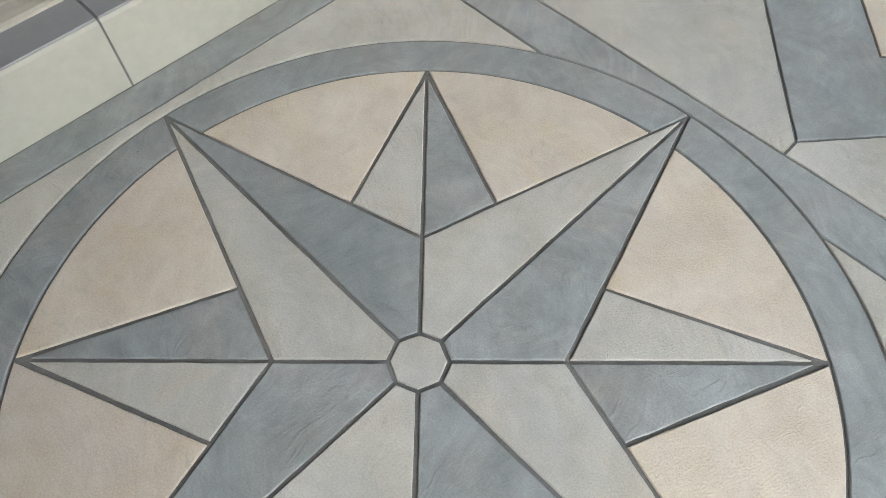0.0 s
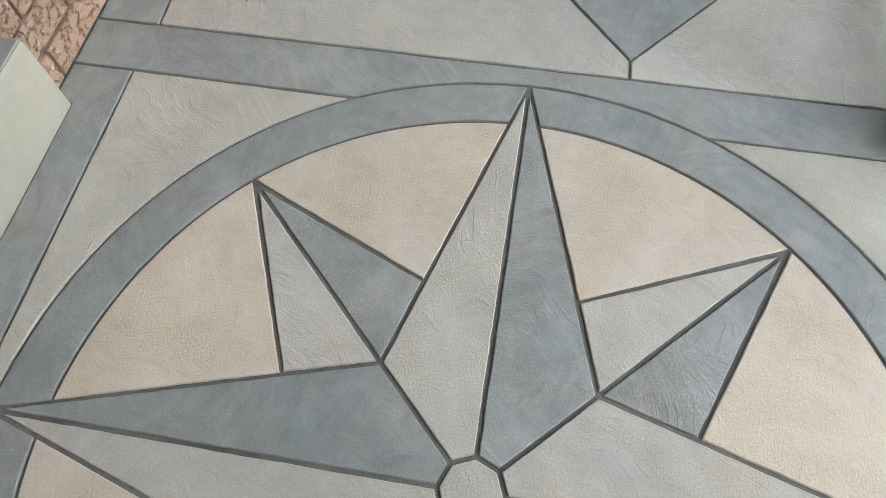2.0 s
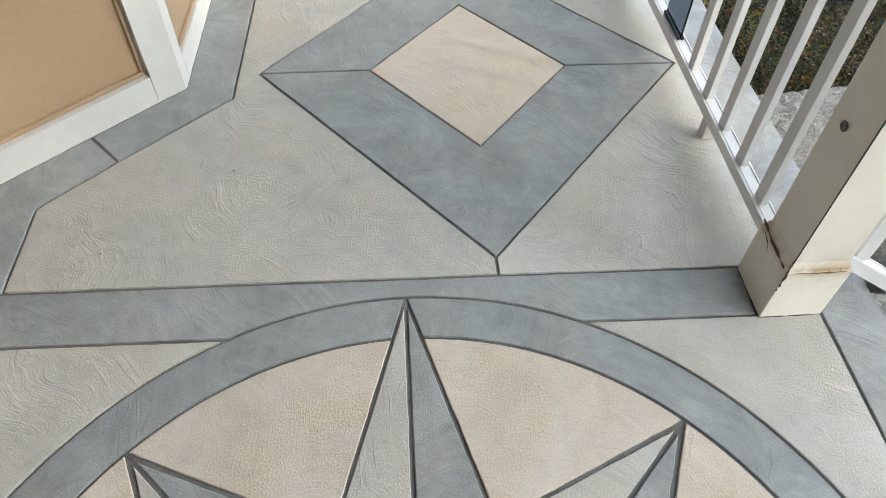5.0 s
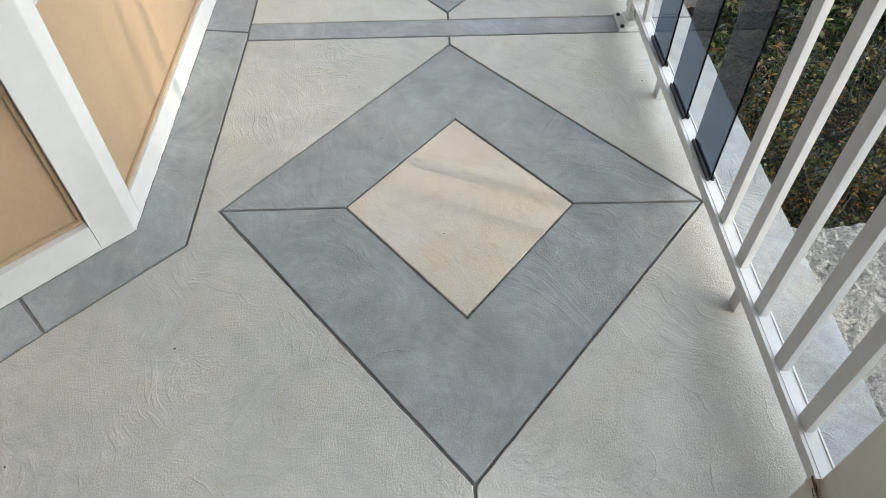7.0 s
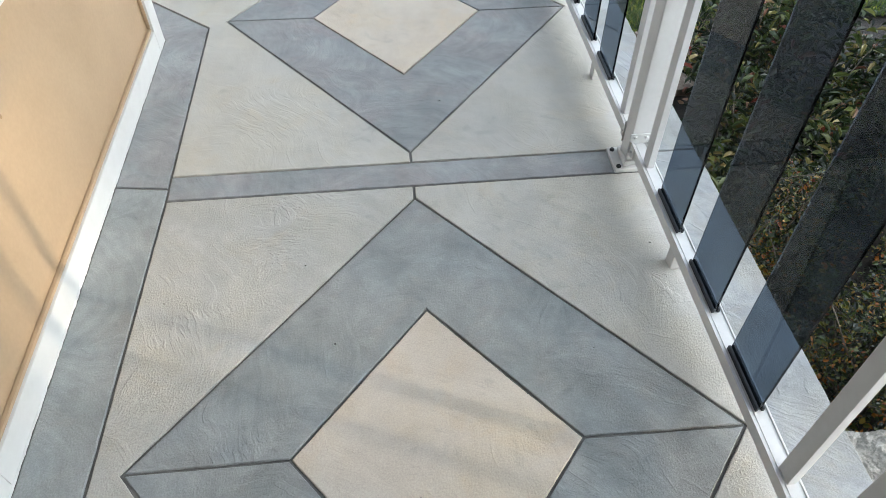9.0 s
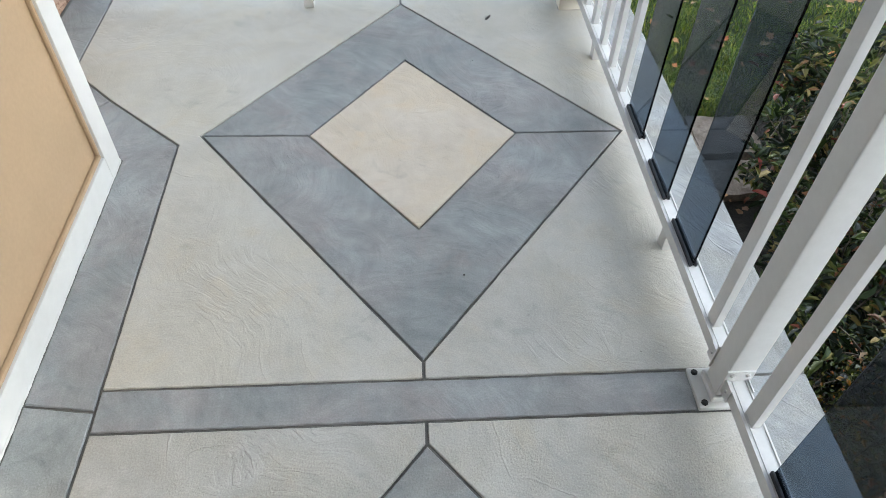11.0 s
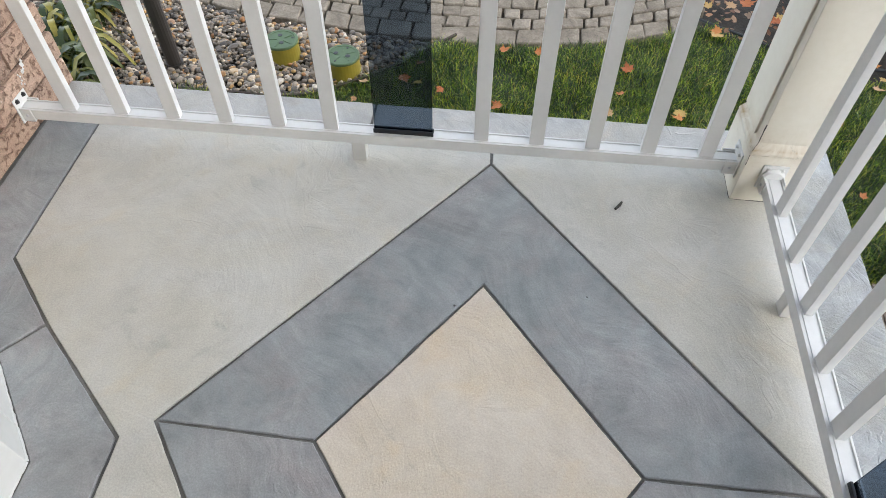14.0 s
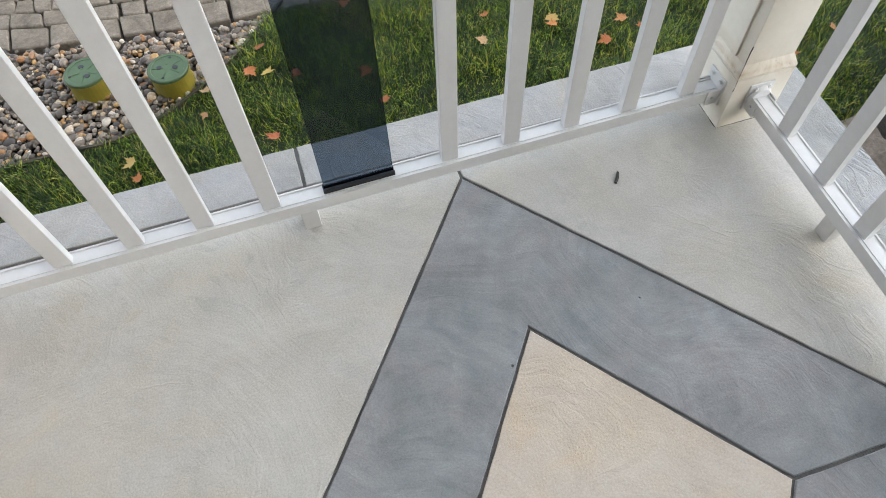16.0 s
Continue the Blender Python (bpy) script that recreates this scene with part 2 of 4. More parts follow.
def pitted_brick(name):
    """Rough-faced brick: pale pink crust torn open to darker brown hollows, with chalky spots."""
    m, t, b = nodes(name)
    co = t.nodes.new("ShaderNodeTexCoord").outputs["Object"]
    rnd = add(t, "ShaderNodeObjectInfo").outputs["Random"]
    vec = add(t, "ShaderNodeVectorMath", {0: co, 1: add(t, "ShaderNodeCombineXYZ", {0: mul(t, rnd, 9.0), 1: mul(t, rnd, 5.0), 2: 0.0}).outputs[0]}, operation="ADD").outputs[0]
    crust = noise_tex(t, vec, 58.0, 6.0, 0.66, 0.6)
    fine = noise_tex(t, vec, 230.0, 4.0, 0.65)
    wide = noise_tex(t, vec, 9.0, 3.0)
    torn = ramp(t, crust, [(0.36, grey(1)), (0.47, grey(0))])
    col = mix(t, wide, (0.31, 0.2, 0.143), (0.44, 0.32, 0.243))
    col = mix(t, mul(t, torn, 0.6), col, (0.17, 0.085, 0.055))
    chalk = ramp(t, noise_tex(t, vec, 31.0, 5.0, 0.7, 0.6), [(0.63, grey(0)), (0.7, grey(1))])
    col = mix(t, mul(t, chalk, 0.6), col, (0.62, 0.56, 0.49))
    col = mix(t, 0.35, col, ramp(t, fine, [(0.3, grey(0.15)), (0.7, grey(0.85))]), "OVERLAY")
    t.links.new(mix(t, 1.0, col, ramp(t, rnd, [(0.0, (0.85, 0.84, 0.84)), (1.0, (1.12, 1.1, 1.08))]), "MULTIPLY"), b.inputs["Base Color"])
    b.inputs["Roughness"].default_value = 0.9
    hgt = add(t, "ShaderNodeMath", {0: mul(t, fine, 0.35), 1: torn}, operation="SUBTRACT").outputs[0]
    bump(t, b, hgt, 1.0, 0.006)
    return m


def plain(name, colour, rough=0.5, metal=0.0):
    m, t, b = nodes(name)
    co = t.nodes.new("ShaderNodeTexCoord").outputs["Object"]
    g = noise_tex(t, co, 40.0, 4.0)
    col = ramp(t, g, [(0.3, tuple(c * 0.8 for c in colour)), (0.7, tuple(min(1, c * 1.15) for c in colour))])
    t.links.new(col, b.inputs["Base Color"])
    b.inputs["Roughness"].default_value, b.inputs["Metallic"].default_value = rough, metal
    return m


def smoked_glass():
    m, t, b = nodes("smoked_glass")
    b.inputs["Base Color"].default_value = (0.145, 0.195, 0.26, 1)
    b.inputs["Roughness"].default_value = 0.0
    b.inputs["IOR"].default_value = 1.33
    b.inputs["Transmission Weight"].default_value = 1.0
    return m


LIGHT = concrete("light_grey_concrete", (0.422, 0.413, 0.38), (0.468, 0.459, 0.424), (0.51, 0.501, 0.465), 0.6, 0.8, 0.8, (1.0, 0.98, 0.93), (1.02, 0.965, 0.88), 0.03)
DARK = concrete("slate_grey_concrete", (0.225, 0.243, 0.245), (0.273, 0.293, 0.295), (0.325, 0.344, 0.345), 0.58, 0.6, 0.6, (1.03, 0.988, 0.955), (1.08, 1.0, 0.955), 0.07)
LIGHT_FINE = concrete("finely_trowelled_light_grey_concrete", (0.43, 0.42, 0.387), (0.468, 0.459, 0.424), (0.502, 0.493, 0.457), 0.58, 0.4, 0.22, (1.0, 0.98, 0.93), (1.02, 0.965, 0.88), 0.02)
DARK_FINE = concrete("brushed_slate_grey_concrete", (0.222, 0.237, 0.242), (0.272, 0.287, 0.292), (0.327, 0.342, 0.345), 0.55, 0.4, 0.25, (1.055, 0.985, 0.97), (1.09, 0.98, 0.96), 0.07)
CREAM = concrete("cream_concrete", (0.515, 0.46, 0.392), (0.562, 0.508, 0.437), (0.605, 0.552, 0.48), 0.8, 0.25, 0.85, (1.0, 0.97, 0.9), streaks=0.025)
CREAM_SMOOTH = concrete("smooth_cream_concrete", (0.515, 0.46, 0.39), (0.555, 0.5, 0.428), (0.588, 0.535, 0.46), 0.62, 0.4, 0.4, (1.0, 0.97, 0.9), streaks=0.025)
EDGE = concrete("pale_edge_concrete", (0.345, 0.341, 0.326), (0.405, 0.4, 0.383), (0.455, 0.45, 0.432), 0.62, 0.9, 0.5)
# side strip of the slab edge: the sky's blue light is put into its colour
EDGE_SIDE = concrete("sky_tinted_edge_concrete", (0.24, 0.251, 0.256), (0.3, 0.312, 0.317), (0.36, 0.371, 0.375), 0.6, 1.1, 0.7, streaks=0.08)
GROOVE = concrete("groove_concrete", (0.13, 0.13, 0.128), (0.162, 0.162, 0.16), (0.2, 0.2, 0.197), 0.8, 0.2, 0.8)
WHITE = painted("white_powder_coat", (0.615, 0.616, 0.602), 0.36, 0.03)
# cream paint, made yellower to carry the warm sunlight on the column
POST = painted("cream_white_post_paint", (0.73, 0.69, 0.595), 0.45, 0.06, stain=0.165)
TRIM = painted("white_trim_paint", (0.6, 0.6, 0.575), 0.42, 0.03, grain=25.0)
TAN = painted("tan_satin_paint", (0.395, 0.282, 0.172), 0.32, 0.04, grain=90.0, bumps=0.0003)
RISER = painted("cream_step_paint", (0.385, 0.378, 0.325), 0.6, 0.05, grain=30.0, bumps=0.002)
TREAD = painted("grey_tread_paint", (0.27, 0.275, 0.28), 0.6, 0.08, grain=30.0, bumps=0.002)
SILL = painted("ribbed_aluminium_sill", (0.42, 0.39, 0.33), 0.4, 0.08)
GLASS = smoked_glass()
# for the unseen wall above the bay, dark to cut its bounce and reflection
UPPER_DARK = plain("dark_unseen_wall", (0.05, 0.055, 0.06), 0.2)
RUBBER = plain("black_rubber", (0.015, 0.017, 0.02), 0.45)
STEEL = plain("steel", (0.5, 0.51, 0.53), 0.45, 0.5)
BOLT = plain("dark_bolt", (0.03, 0.03, 0.032), 0.5, 0.4)
BRICK = pitted_brick("pink_brick")
MORTAR = rock("mortar", (0.09, 0.056, 0.038), (0.135, 0.088, 0.062), (0.18, 0.122, 0.09), 30.0, 0.003)
LIMESTONE = rock("limestone", (0.27, 0.255, 0.222), (0.35, 0.335, 0.297), (0.43, 0.415, 0.37), 16.0, 0.008, True)
TANSTONE = rock("tan_flagstone", (0.14, 0.105, 0.08), (0.22, 0.175, 0.135), (0.3, 0.25, 0.2), 7.0, 0.008)
PAVER = rock("grey_paver", (0.115, 0.093, 0.067), (0.18, 0.15, 0.112), (0.248, 0.21, 0.16), 9.0, 0.006)
JOINTS = rock("path_joint_sand", (0.03, 0.025, 0.018), (0.06, 0.048, 0.035), (0.09, 0.072, 0.052), 25.0, 0.004)
SOIL = rock("soil", (0.008, 0.007, 0.005), (0.02, 0.016, 0.011), (0.04, 0.031, 0.022), 9.0, 0.02)
TURF = rock("turf", (0.01, 0.016, 0.003), (0.02, 0.033, 0.006), (0.04, 0.055, 0.012), 16.0, 0.02)
# near-black low stops put the shaded gaps between blades into the colour
GRASS = islands("grass_blades", [(0.0, (0.005, 0.016, 0.001)), (0.45, (0.022, 0.068, 0.002)), (0.75, (0.14, 0.25, 0.008)), (0.92, (0.42, 0.5, 0.035)), (1.0, (0.46, 0.34, 0.1))], 0.42, thin=0.25, dark=0.1, patchy=True)
PEBBLE = islands("pebbles", [(0.0, (0.038, 0.031, 0.024)), (0.3, (0.111, 0.090, 0.068)), (0.55, (0.196, 0.157, 0.115)), (0.75, (0.315, 0.264, 0.200)), (0.82, (0.281, 0.128, 0.043)), (0.9, (0.391, 0.246, 0.085)), (1.0, (0.535, 0.484, 0.408))], 0.5)
# the near-black stops paint shade between the leaves into leaf colour
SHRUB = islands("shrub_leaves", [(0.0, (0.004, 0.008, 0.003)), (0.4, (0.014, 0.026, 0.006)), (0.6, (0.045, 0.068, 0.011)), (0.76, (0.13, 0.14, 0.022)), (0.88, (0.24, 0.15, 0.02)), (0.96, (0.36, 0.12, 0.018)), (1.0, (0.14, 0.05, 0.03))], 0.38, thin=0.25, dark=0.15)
DRYLEAF = islands("dry_leaves", [(0.0, (0.1, 0.04, 0.02)), (0.3, (0.2, 0.1, 0.05)), (0.55, (0.3, 0.18, 0.1)), (0.75, (0.24, 0.17, 0.12)), (0.9, (0.42, 0.17, 0.05)), (1.0, (0.48, 0.3, 0.08))], 0.6, thin=0.2, dark=0.25)
MAPLE = islands("maple_leaf", [(0.0, (0.36, 0.1, 0.03)), (0.4, (0.5, 0.2, 0.05)), (0.7, (0.42, 0.26, 0.14)), (1.0, (0.5, 0.34, 0.08))], 0.6, thin=0.2, dark=0.25, random_from="object")
# near-black low stops here too stand in for shaded gaps in the foliage
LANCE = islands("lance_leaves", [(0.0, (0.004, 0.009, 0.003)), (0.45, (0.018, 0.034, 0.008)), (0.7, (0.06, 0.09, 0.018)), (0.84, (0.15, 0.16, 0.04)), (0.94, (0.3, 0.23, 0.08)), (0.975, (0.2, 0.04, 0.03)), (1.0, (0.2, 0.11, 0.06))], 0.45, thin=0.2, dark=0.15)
HOSTA = islands("hosta_leaves", [(0.0, (0.014, 0.032, 0.004)), (0.45, (0.038, 0.062, 0.007)), (0.75, (0.12, 0.13, 0.015)), (1.0, (0.34, 0.28, 0.045))], 0.4, thin=0.2, dark=0.2)
WITHERED = plain("withered_leaf", (0.022, 0.018, 0.014), 0.6)
BARK = plain("bark", (0.13, 0.105, 0.075), 0.7)
LIDGREEN = painted("green_plastic", (0.07, 0.125, 0.052), 0.5, 0.25, grain=70.0)
BOXYELLOW = painted("olive_plastic", (0.26, 0.21, 0.02), 0.45, 0.25, grain=30.0)
POLE = painted("dark_bronze", (0.035, 0.03, 0.027), 0.4, 0.2)
EDGING = painted("wooden_edging", (0.07, 0.048, 0.032), 0.8, 0.3, grain=40.0)
SOFFIT = painted("white_soffit", (0.75, 0.74, 0.72), 0.6, 0.03)
FOOTING = painted("grey_white_footing", (0.6, 0.595, 0.57), 0.6, 0.05)


# ---- building helpers ----
def part(name, bm, material, parent=None, label="", smooth=False):
    me = bpy.data.meshes.new(name)
    bm.normal_update()
    bm.to_mesh(me)
    bm.free()
    me.materials.append(material)
    if smooth:
        for p in me.polygons:
            p.use_smooth = True
    ob = new(name, me)
    ob.parent = parent
    if label:
        ob["label"] = label
    return ob


def thing(name, label, category, at=(0, 0, 0), group="", kind=""):
    ob = new(name)
    ob.location = at
    ob.empty_display_size = 0.05
    return tagged(ob, label, category, group, kind)


def box(bm, x0, x1, y0, y1, z0, z1, bevel=0.0):
    vs = [bm.verts.new((x, y, z)) for z in (z0, z1) for x, y in ((x0, y0), (x1, y0), (x1, y1), (x0, y1))]
    fs = [bm.faces.new([vs[i] for i in f]) for f in ((3, 2, 1, 0), (4, 5, 6, 7), (0, 1, 5, 4), (1, 2, 6, 5), (2, 3, 7, 6), (3, 0, 4, 7))]
    if bevel:
        es = list({e for f in fs for e in f.edges})
        bmesh.ops.bevel(bm, geom=es, offset=bevel, segments=2, profile=0.6, affect="EDGES")
    return bm


def boxed(x0, x1, y0, y1, z0, z1, bevel=0.0):
    return box(bmesh.new(), x0, x1, y0, y1, z0, z1, bevel)


def moved(bm, m):
    bmesh.ops.transform(bm, matrix=m, verts=bm.verts)
    return bm


def prism(bm, ring, direction):
    """A closed outline swept along a direction."""
    a = [bm.verts.new(p) for p in ring]
    b = [bm.verts.new(Vector(p) + Vector(direction)) for p in ring]
    n = len(a)
    bm.faces.new(a[::-1]), bm.faces.new(b)
    for i in range(n):
        bm.faces.new((a[i], a[(i + 1) % n], b[(i + 1) % n], b[i]))
    bmesh.ops.recalc_face_normals(bm, faces=bm.faces)
    return bm


def tube(bm, points, radii, sides=8, cap=True):
    rings = []
    for i, p in enumerate(points):
        p = Vector(p)
        d = (Vector(points[min(i + 1, len(points) - 1)]) - Vector(points[max(i - 1, 0)])).normalized()
        u = d.orthogonal().normalized()
        w = d.cross(u)
        r = radii[i] if isinstance(radii, (list, tuple)) else radii
        rings.append([bm.verts.new(p + r * (math.cos(2 * math.pi * k / sides) * u + math.sin(2 * math.pi * k / sides) * w)) for k in range(sides)])
    for a, b in zip(rings, rings[1:]):
        for k in range(sides):
            bm.faces.new((a[k], a[(k + 1) % sides], b[(k + 1) % sides], b[k]))
    if cap:
        bm.faces.new(rings[0][::-1]), bm.faces.new(rings[-1])
    return bm


def lathe(bm, profile, sides=24, centre=(0, 0, 0)):
    rings = [[bm.verts.new((centre[0] + r * math.cos(2 * math.pi * k / sides), centre[1] + r * math.sin(2 * math.pi * k / sides), centre[2] + z)) for k in range(sides)] for r, z in profile]
    for a, b in zip(rings, rings[1:]):
        for k in range(sides):
            bm.faces.new((a[k], a[(k + 1) % sides], b[(k + 1) % sides], b[k]))
    bm.faces.new(rings[0][::-1]), bm.faces.new(rings[-1])
    bmesh.ops.recalc_face_normals(bm, faces=bm.faces)
    return bm


def from_arrays(name, verts, faces, material, parent=None, smooth=False):
    me = bpy.data.meshes.new(name)
    me.from_pydata(verts, [], faces)
    me.materials.append(material)
    if smooth:
        for p in me.polygons:
            p.use_smooth = True
    ob = new(name, me)
    ob.parent = parent
    return ob


def inset(poly, d):
    """An outline, counter-clockwise, moved inwards by d."""
    n, out = len(poly), []
    for i in range(n):
        p0, p1, p2 = (Vector(poly[k % n]) for k in (i - 1, i, i + 1))
        a, b = (p1 - p0).normalized(), (p2 - p1).normalized()
        na, nb = Vector((-a.y, a.x)), Vector((-b.y, b.x))
        k = 1 + na.dot(nb)
        out.append(p1 + (na + nb) * (d / max(k, 0.01)))
    return out


def area(poly):
    return sum(a[0] * b[1] - b[0] * a[1] for a, b in zip(poly, poly[1:] + poly[:1])) / 2


def arc(r, a0, a1, step=3.0):
    n = max(2, int(abs(a1 - a0) / step))
    return [(r * math.cos(radians(a0 + (a1 - a0) * k / n)), r * math.sin(radians(a0 + (a1 - a0) * k / n))) for k in range(n + 1)]


# ---- floor: a groove-coloured bed with every panel of the overlay raised on it ----
STAR_R, RING_R, SMALL_R, NOTCH, OCT = 0.893, 0.784, 0.774, 0.2, 0.06
KX, KY = 0.15, 0.377
floor = tagged(part("floor", boxed(-3.0, 1.085, -3.0, 4.562, -0.95, -0.006), GROOVE), "trowelled concrete porch floor with scored grooves", "floor", kind="structure")


def chipped(ring, poly):
    """The saw-cut edge of a panel wanders and crumbles a little, in pieces about 25 mm long counted on its outline."""
    out = []
    for i, (p, q) in enumerate(zip(ring, ring[1:] + ring[:1])):
        d = q - p
        steps = max(1, int((Vector(poly[(i + 1) % len(poly)]) - Vector(poly[i])).length / 0.025))
        side = Vector((-d.y, d.x)).normalized()
        for k in range(steps):
            c = p + d * (k / steps)
            w = 0.0 if k == 0 else 0.0012 * noise.noise((c.x * 23, c.y * 23, 3.0)) + 0.0011 * noise.noise((c.x * 75, c.y * 75, 5.0))
            out.append(c + side * w)
    return out


def panel(name, poly, material, gap=0.0075):
    poly = [tuple(p) for p in poly]
    if area(poly) < 0:
        poly = poly[::-1]
    outer, top = chipped(inset(poly, gap / 2), poly), chipped(inset(poly, gap / 2 + 0.0018), poly)
    bm = bmesh.new()
    rings = [[bm.verts.new((x, y, z)) for x, y in ring] for ring, z in ((outer, -0.0065), (outer, -0.0017), (top, 0.0))]
    n = len(outer)
    for a, b in zip(rings, rings[1:]):
        for k in range(n):
            bm.faces.new((a[k], a[(k + 1) % n], b[(k + 1) % n], b[k]))
    bm.faces.new(rings[-1])
    return part(name, bm, material, floor)


def turned(p, deg):
    c, s = math.cos(radians(deg)), math.sin(radians(deg))
    return (c * p[0] - s * p[1], s * p[0] + c * p[1])


def flipped(p):
    return (p[1], p[0])


def on_ring(p, q, r):
    """Where the line from p to q, which starts inside, leaves the circle."""
    p, d = Vector(p), Vector(q) - Vector(p)
    a, b, c = d.dot(d), 2 * p.dot(d), p.dot(p) - r * r
    return tuple(p + d * ((-b + math.sqrt(b * b - 4 * a * c)) / (2 * a)))


SG = 0.009
panel("star_centre", [turned((OCT, 0), 45 * k) for k in range(8)], LIGHT, SG)
for q in range(4):
    a = 90 * q
    tip, n_cw, n_ccw = (0, STAR_R), (NOTCH, NOTCH), (-NOTCH, NOTCH)
    o, o_cw, o_ccw = (0, OCT), turned((0, OCT), -45), turned((0, OCT), 45)
    panel("star_arm", [turned(p, a) for p in (o, o_cw, n_cw, tip)], DARK, SG)
    panel("star_arm", [turned(p, a) for p in (o, tip, n_ccw, o_ccw)], LIGHT, SG)
    small = (SMALL_R * math.sqrt(0.5), SMALL_R * math.sqrt(0.5))
    k_up, k_low = (KX, KY), (KY, KX)
    panel("star_point", [turned(p, a) for p in (n_cw, small, k_up)], LIGHT, SG)
    panel("star_point", [turned(p, a) for p in (n_cw, k_low, small)], DARK, SG)
    leave = on_ring(k_up, tip, RING_R)
    ang = math.degrees(math.atan2(leave[1], leave[0]))
    panel("star_field", [turned(p, a) for p in [k_up] + arc(RING_R, 45, ang)], CREAM, SG * 0.8)
    panel("star_field", [turned(flipped(p), a) for p in [k_up] + arc(RING_R, 45, ang)], CREAM, SG * 0.8)
    # the ring between two long arms
    inner = arc(RING_R, ang, 90 - ang)
    panel("ring_segment", [turned(p, a) for p in [(0, STAR_R)] + inner[:1] + inner[1:] + [(STAR_R, 0)] + arc(STAR_R, 0, 90)[1:-1]], DARK, 0.007)

BAND_LO, BAND_HI = 0.803, 0.945
cut = math.degrees(math.asin(BAND_LO / STAR_R))
LB, RB = -0.929, 0.943
top = arc(STAR_R, 180 - cut, cut)
panel("cross_band", [(-1.082, 0.812)] + top + [(0.796, 0.797), (0.8, 0.936), (0.222, BAND_HI), (-1.082, 0.959)], DARK)
panel("cross_band", [(x, -y) for x, y in [(-1.036, BAND_LO)] + top + [(RB, BAND_LO), (RB, BAND_HI), (-1.036, BAND_HI)]], DARK)
panel("corner_field", [(LB, 0.811)] + arc(STAR_R, 180 - cut, 180 + cut) + [(LB, -BAND_LO)], LIGHT)
panel("corner_field", [(RB, 0.796)] + arc(STAR_R, cut, -cut) + [(RB, -BAND_LO)], LIGHT)
panel("edge_strip", [(RB, -3.0), (1.088, -3.0), (1.088, 0.93), (RB, 0.93)], EDGE_SIDE)
panel("border_strip", [(-1.036, -BAND_LO), (LB, -BAND_LO), (LB, 0.811), (-1.082, 0.812), (-1.082, 0.69), (-1.036, 0.69)], DARK)
panel("floor_panel", [(-1.036, -3.0), (RB, -3.0), (RB, -BAND_HI), (-1.036, -BAND_HI)], LIGHT)

# the run past the bay: two diamonds, a cross strip, and a border that follows the wall
W1, W2, W3, W4 = (-0.92, 0.958), (-0.924, 1.225), (-0.759, 1.39), (-0.485, 1.648)
B2L, B2K, W5 = (-0.473, 2.575), (-0.475, 2.678), (-0.48, 3.513)
W6, W7, W8 = (-0.738, 3.745), (-0.902, 3.912), (-0.905, 4.44)
V1, V2, V3 = (-1.082, 1.285), (-0.63, 1.705), (-0.628, 3.445)
V4, V5 = (-1.056, 3.955), (-1.056, 4.44)
EX, EY = 0.93, 4.44


def lerp(p, q, f):
    return (p[0] + (q[0] - p[0]) * f, p[1] + (q[1] - p[1]) * f)


VA, VB, VC = lerp(V1, V2, 0.5), (-0.629, 2.648), lerp(V3, V4, 0.425)
BM = lerp(B2L, B2K, 0.5)
panel("border_strip", [W1, W2, W3, VA, V1, (-1.082, 0.959)], DARK)
panel("border_strip", [W3, W4, B2L, BM, VB, V2, VA], DARK)
panel("border_strip", [BM, B2K, W5, W6, VC, V3, VB], DARK_FINE)
panel("border_strip", [W6, W7, W8, V5, V4, VC], DARK_FINE)


def diamond(b, r, t, l, ib, ir, it, il, frame_material):
    panel("diamond_frame", [b, r, ir, ib, il, l], frame_material, 0.0065)
    panel("diamond_frame", [t, l, il, it, ir, r], frame_material, 0.0065)
    panel("diamond_centre", [ib, ir, it, il], CREAM_SMOOTH, 0.0065)


D1 = ((0.222, 1.0), (0.88, 1.758), (0.224, 2.523), (-0.42, 1.767))
D2 = ((0.223, 2.725), (0.868, 3.548), (0.193, 4.353), (-0.419, 3.556))
diamond(*D1, (0.226, 1.4), (0.531, 1.762), (0.227, 2.128), (-0.082, 1.768), DARK)
diamond(*D2, (0.226, 3.142), (0.537, 3.547), (0.203, 3.959), (-0.096, 3.549), DARK_FINE)
panel("floor_panel", [(0.222, BAND_HI), D1[0], D1[3], D1[2], (0.224, 2.575), B2L, W4, W3, W2, W1], LIGHT)
panel("floor_panel", [(0.222, BAND_HI), (0.8, 0.936), (EX, 0.935), (EX, 2.575), (0.224, 2.575), D1[2], D1[1], D1[0]], LIGHT)
panel("cross_band", [B2L, (EX, 2.575), (EX, 2.678), B2K], DARK_FINE)
panel("floor_panel", [(0.223, 2.678), D2[0], D2[3], D2[2], (0.19, EY), W8, W7, W6, W5, B2K], LIGHT_FINE)
panel("floor_panel", [(0.223, 2.678), (EX, 2.678), (EX, EY), (0.19, EY), D2[2], D2[1], D2[0]], LIGHT_FINE)
panel("edge_strip", [(EX, 0.93), (1.088, 0.93), (1.088, 2.66), (EX, 2.66)], EDGE_SIDE)
panel("edge_strip", [(EX, 2.66), (1.088, 2.66), (1.088, 4.565), (EX, 4.565)], EDGE_SIDE)
panel("edge_strip", [(-3.0, EY), (-0.15, EY), (-0.15, 4.565), (-3.0, 4.565)], EDGE)
panel("edge_strip", [(-0.15, EY), (EX, EY), (EX, 4.565), (-0.15, 4.565)], EDGE)


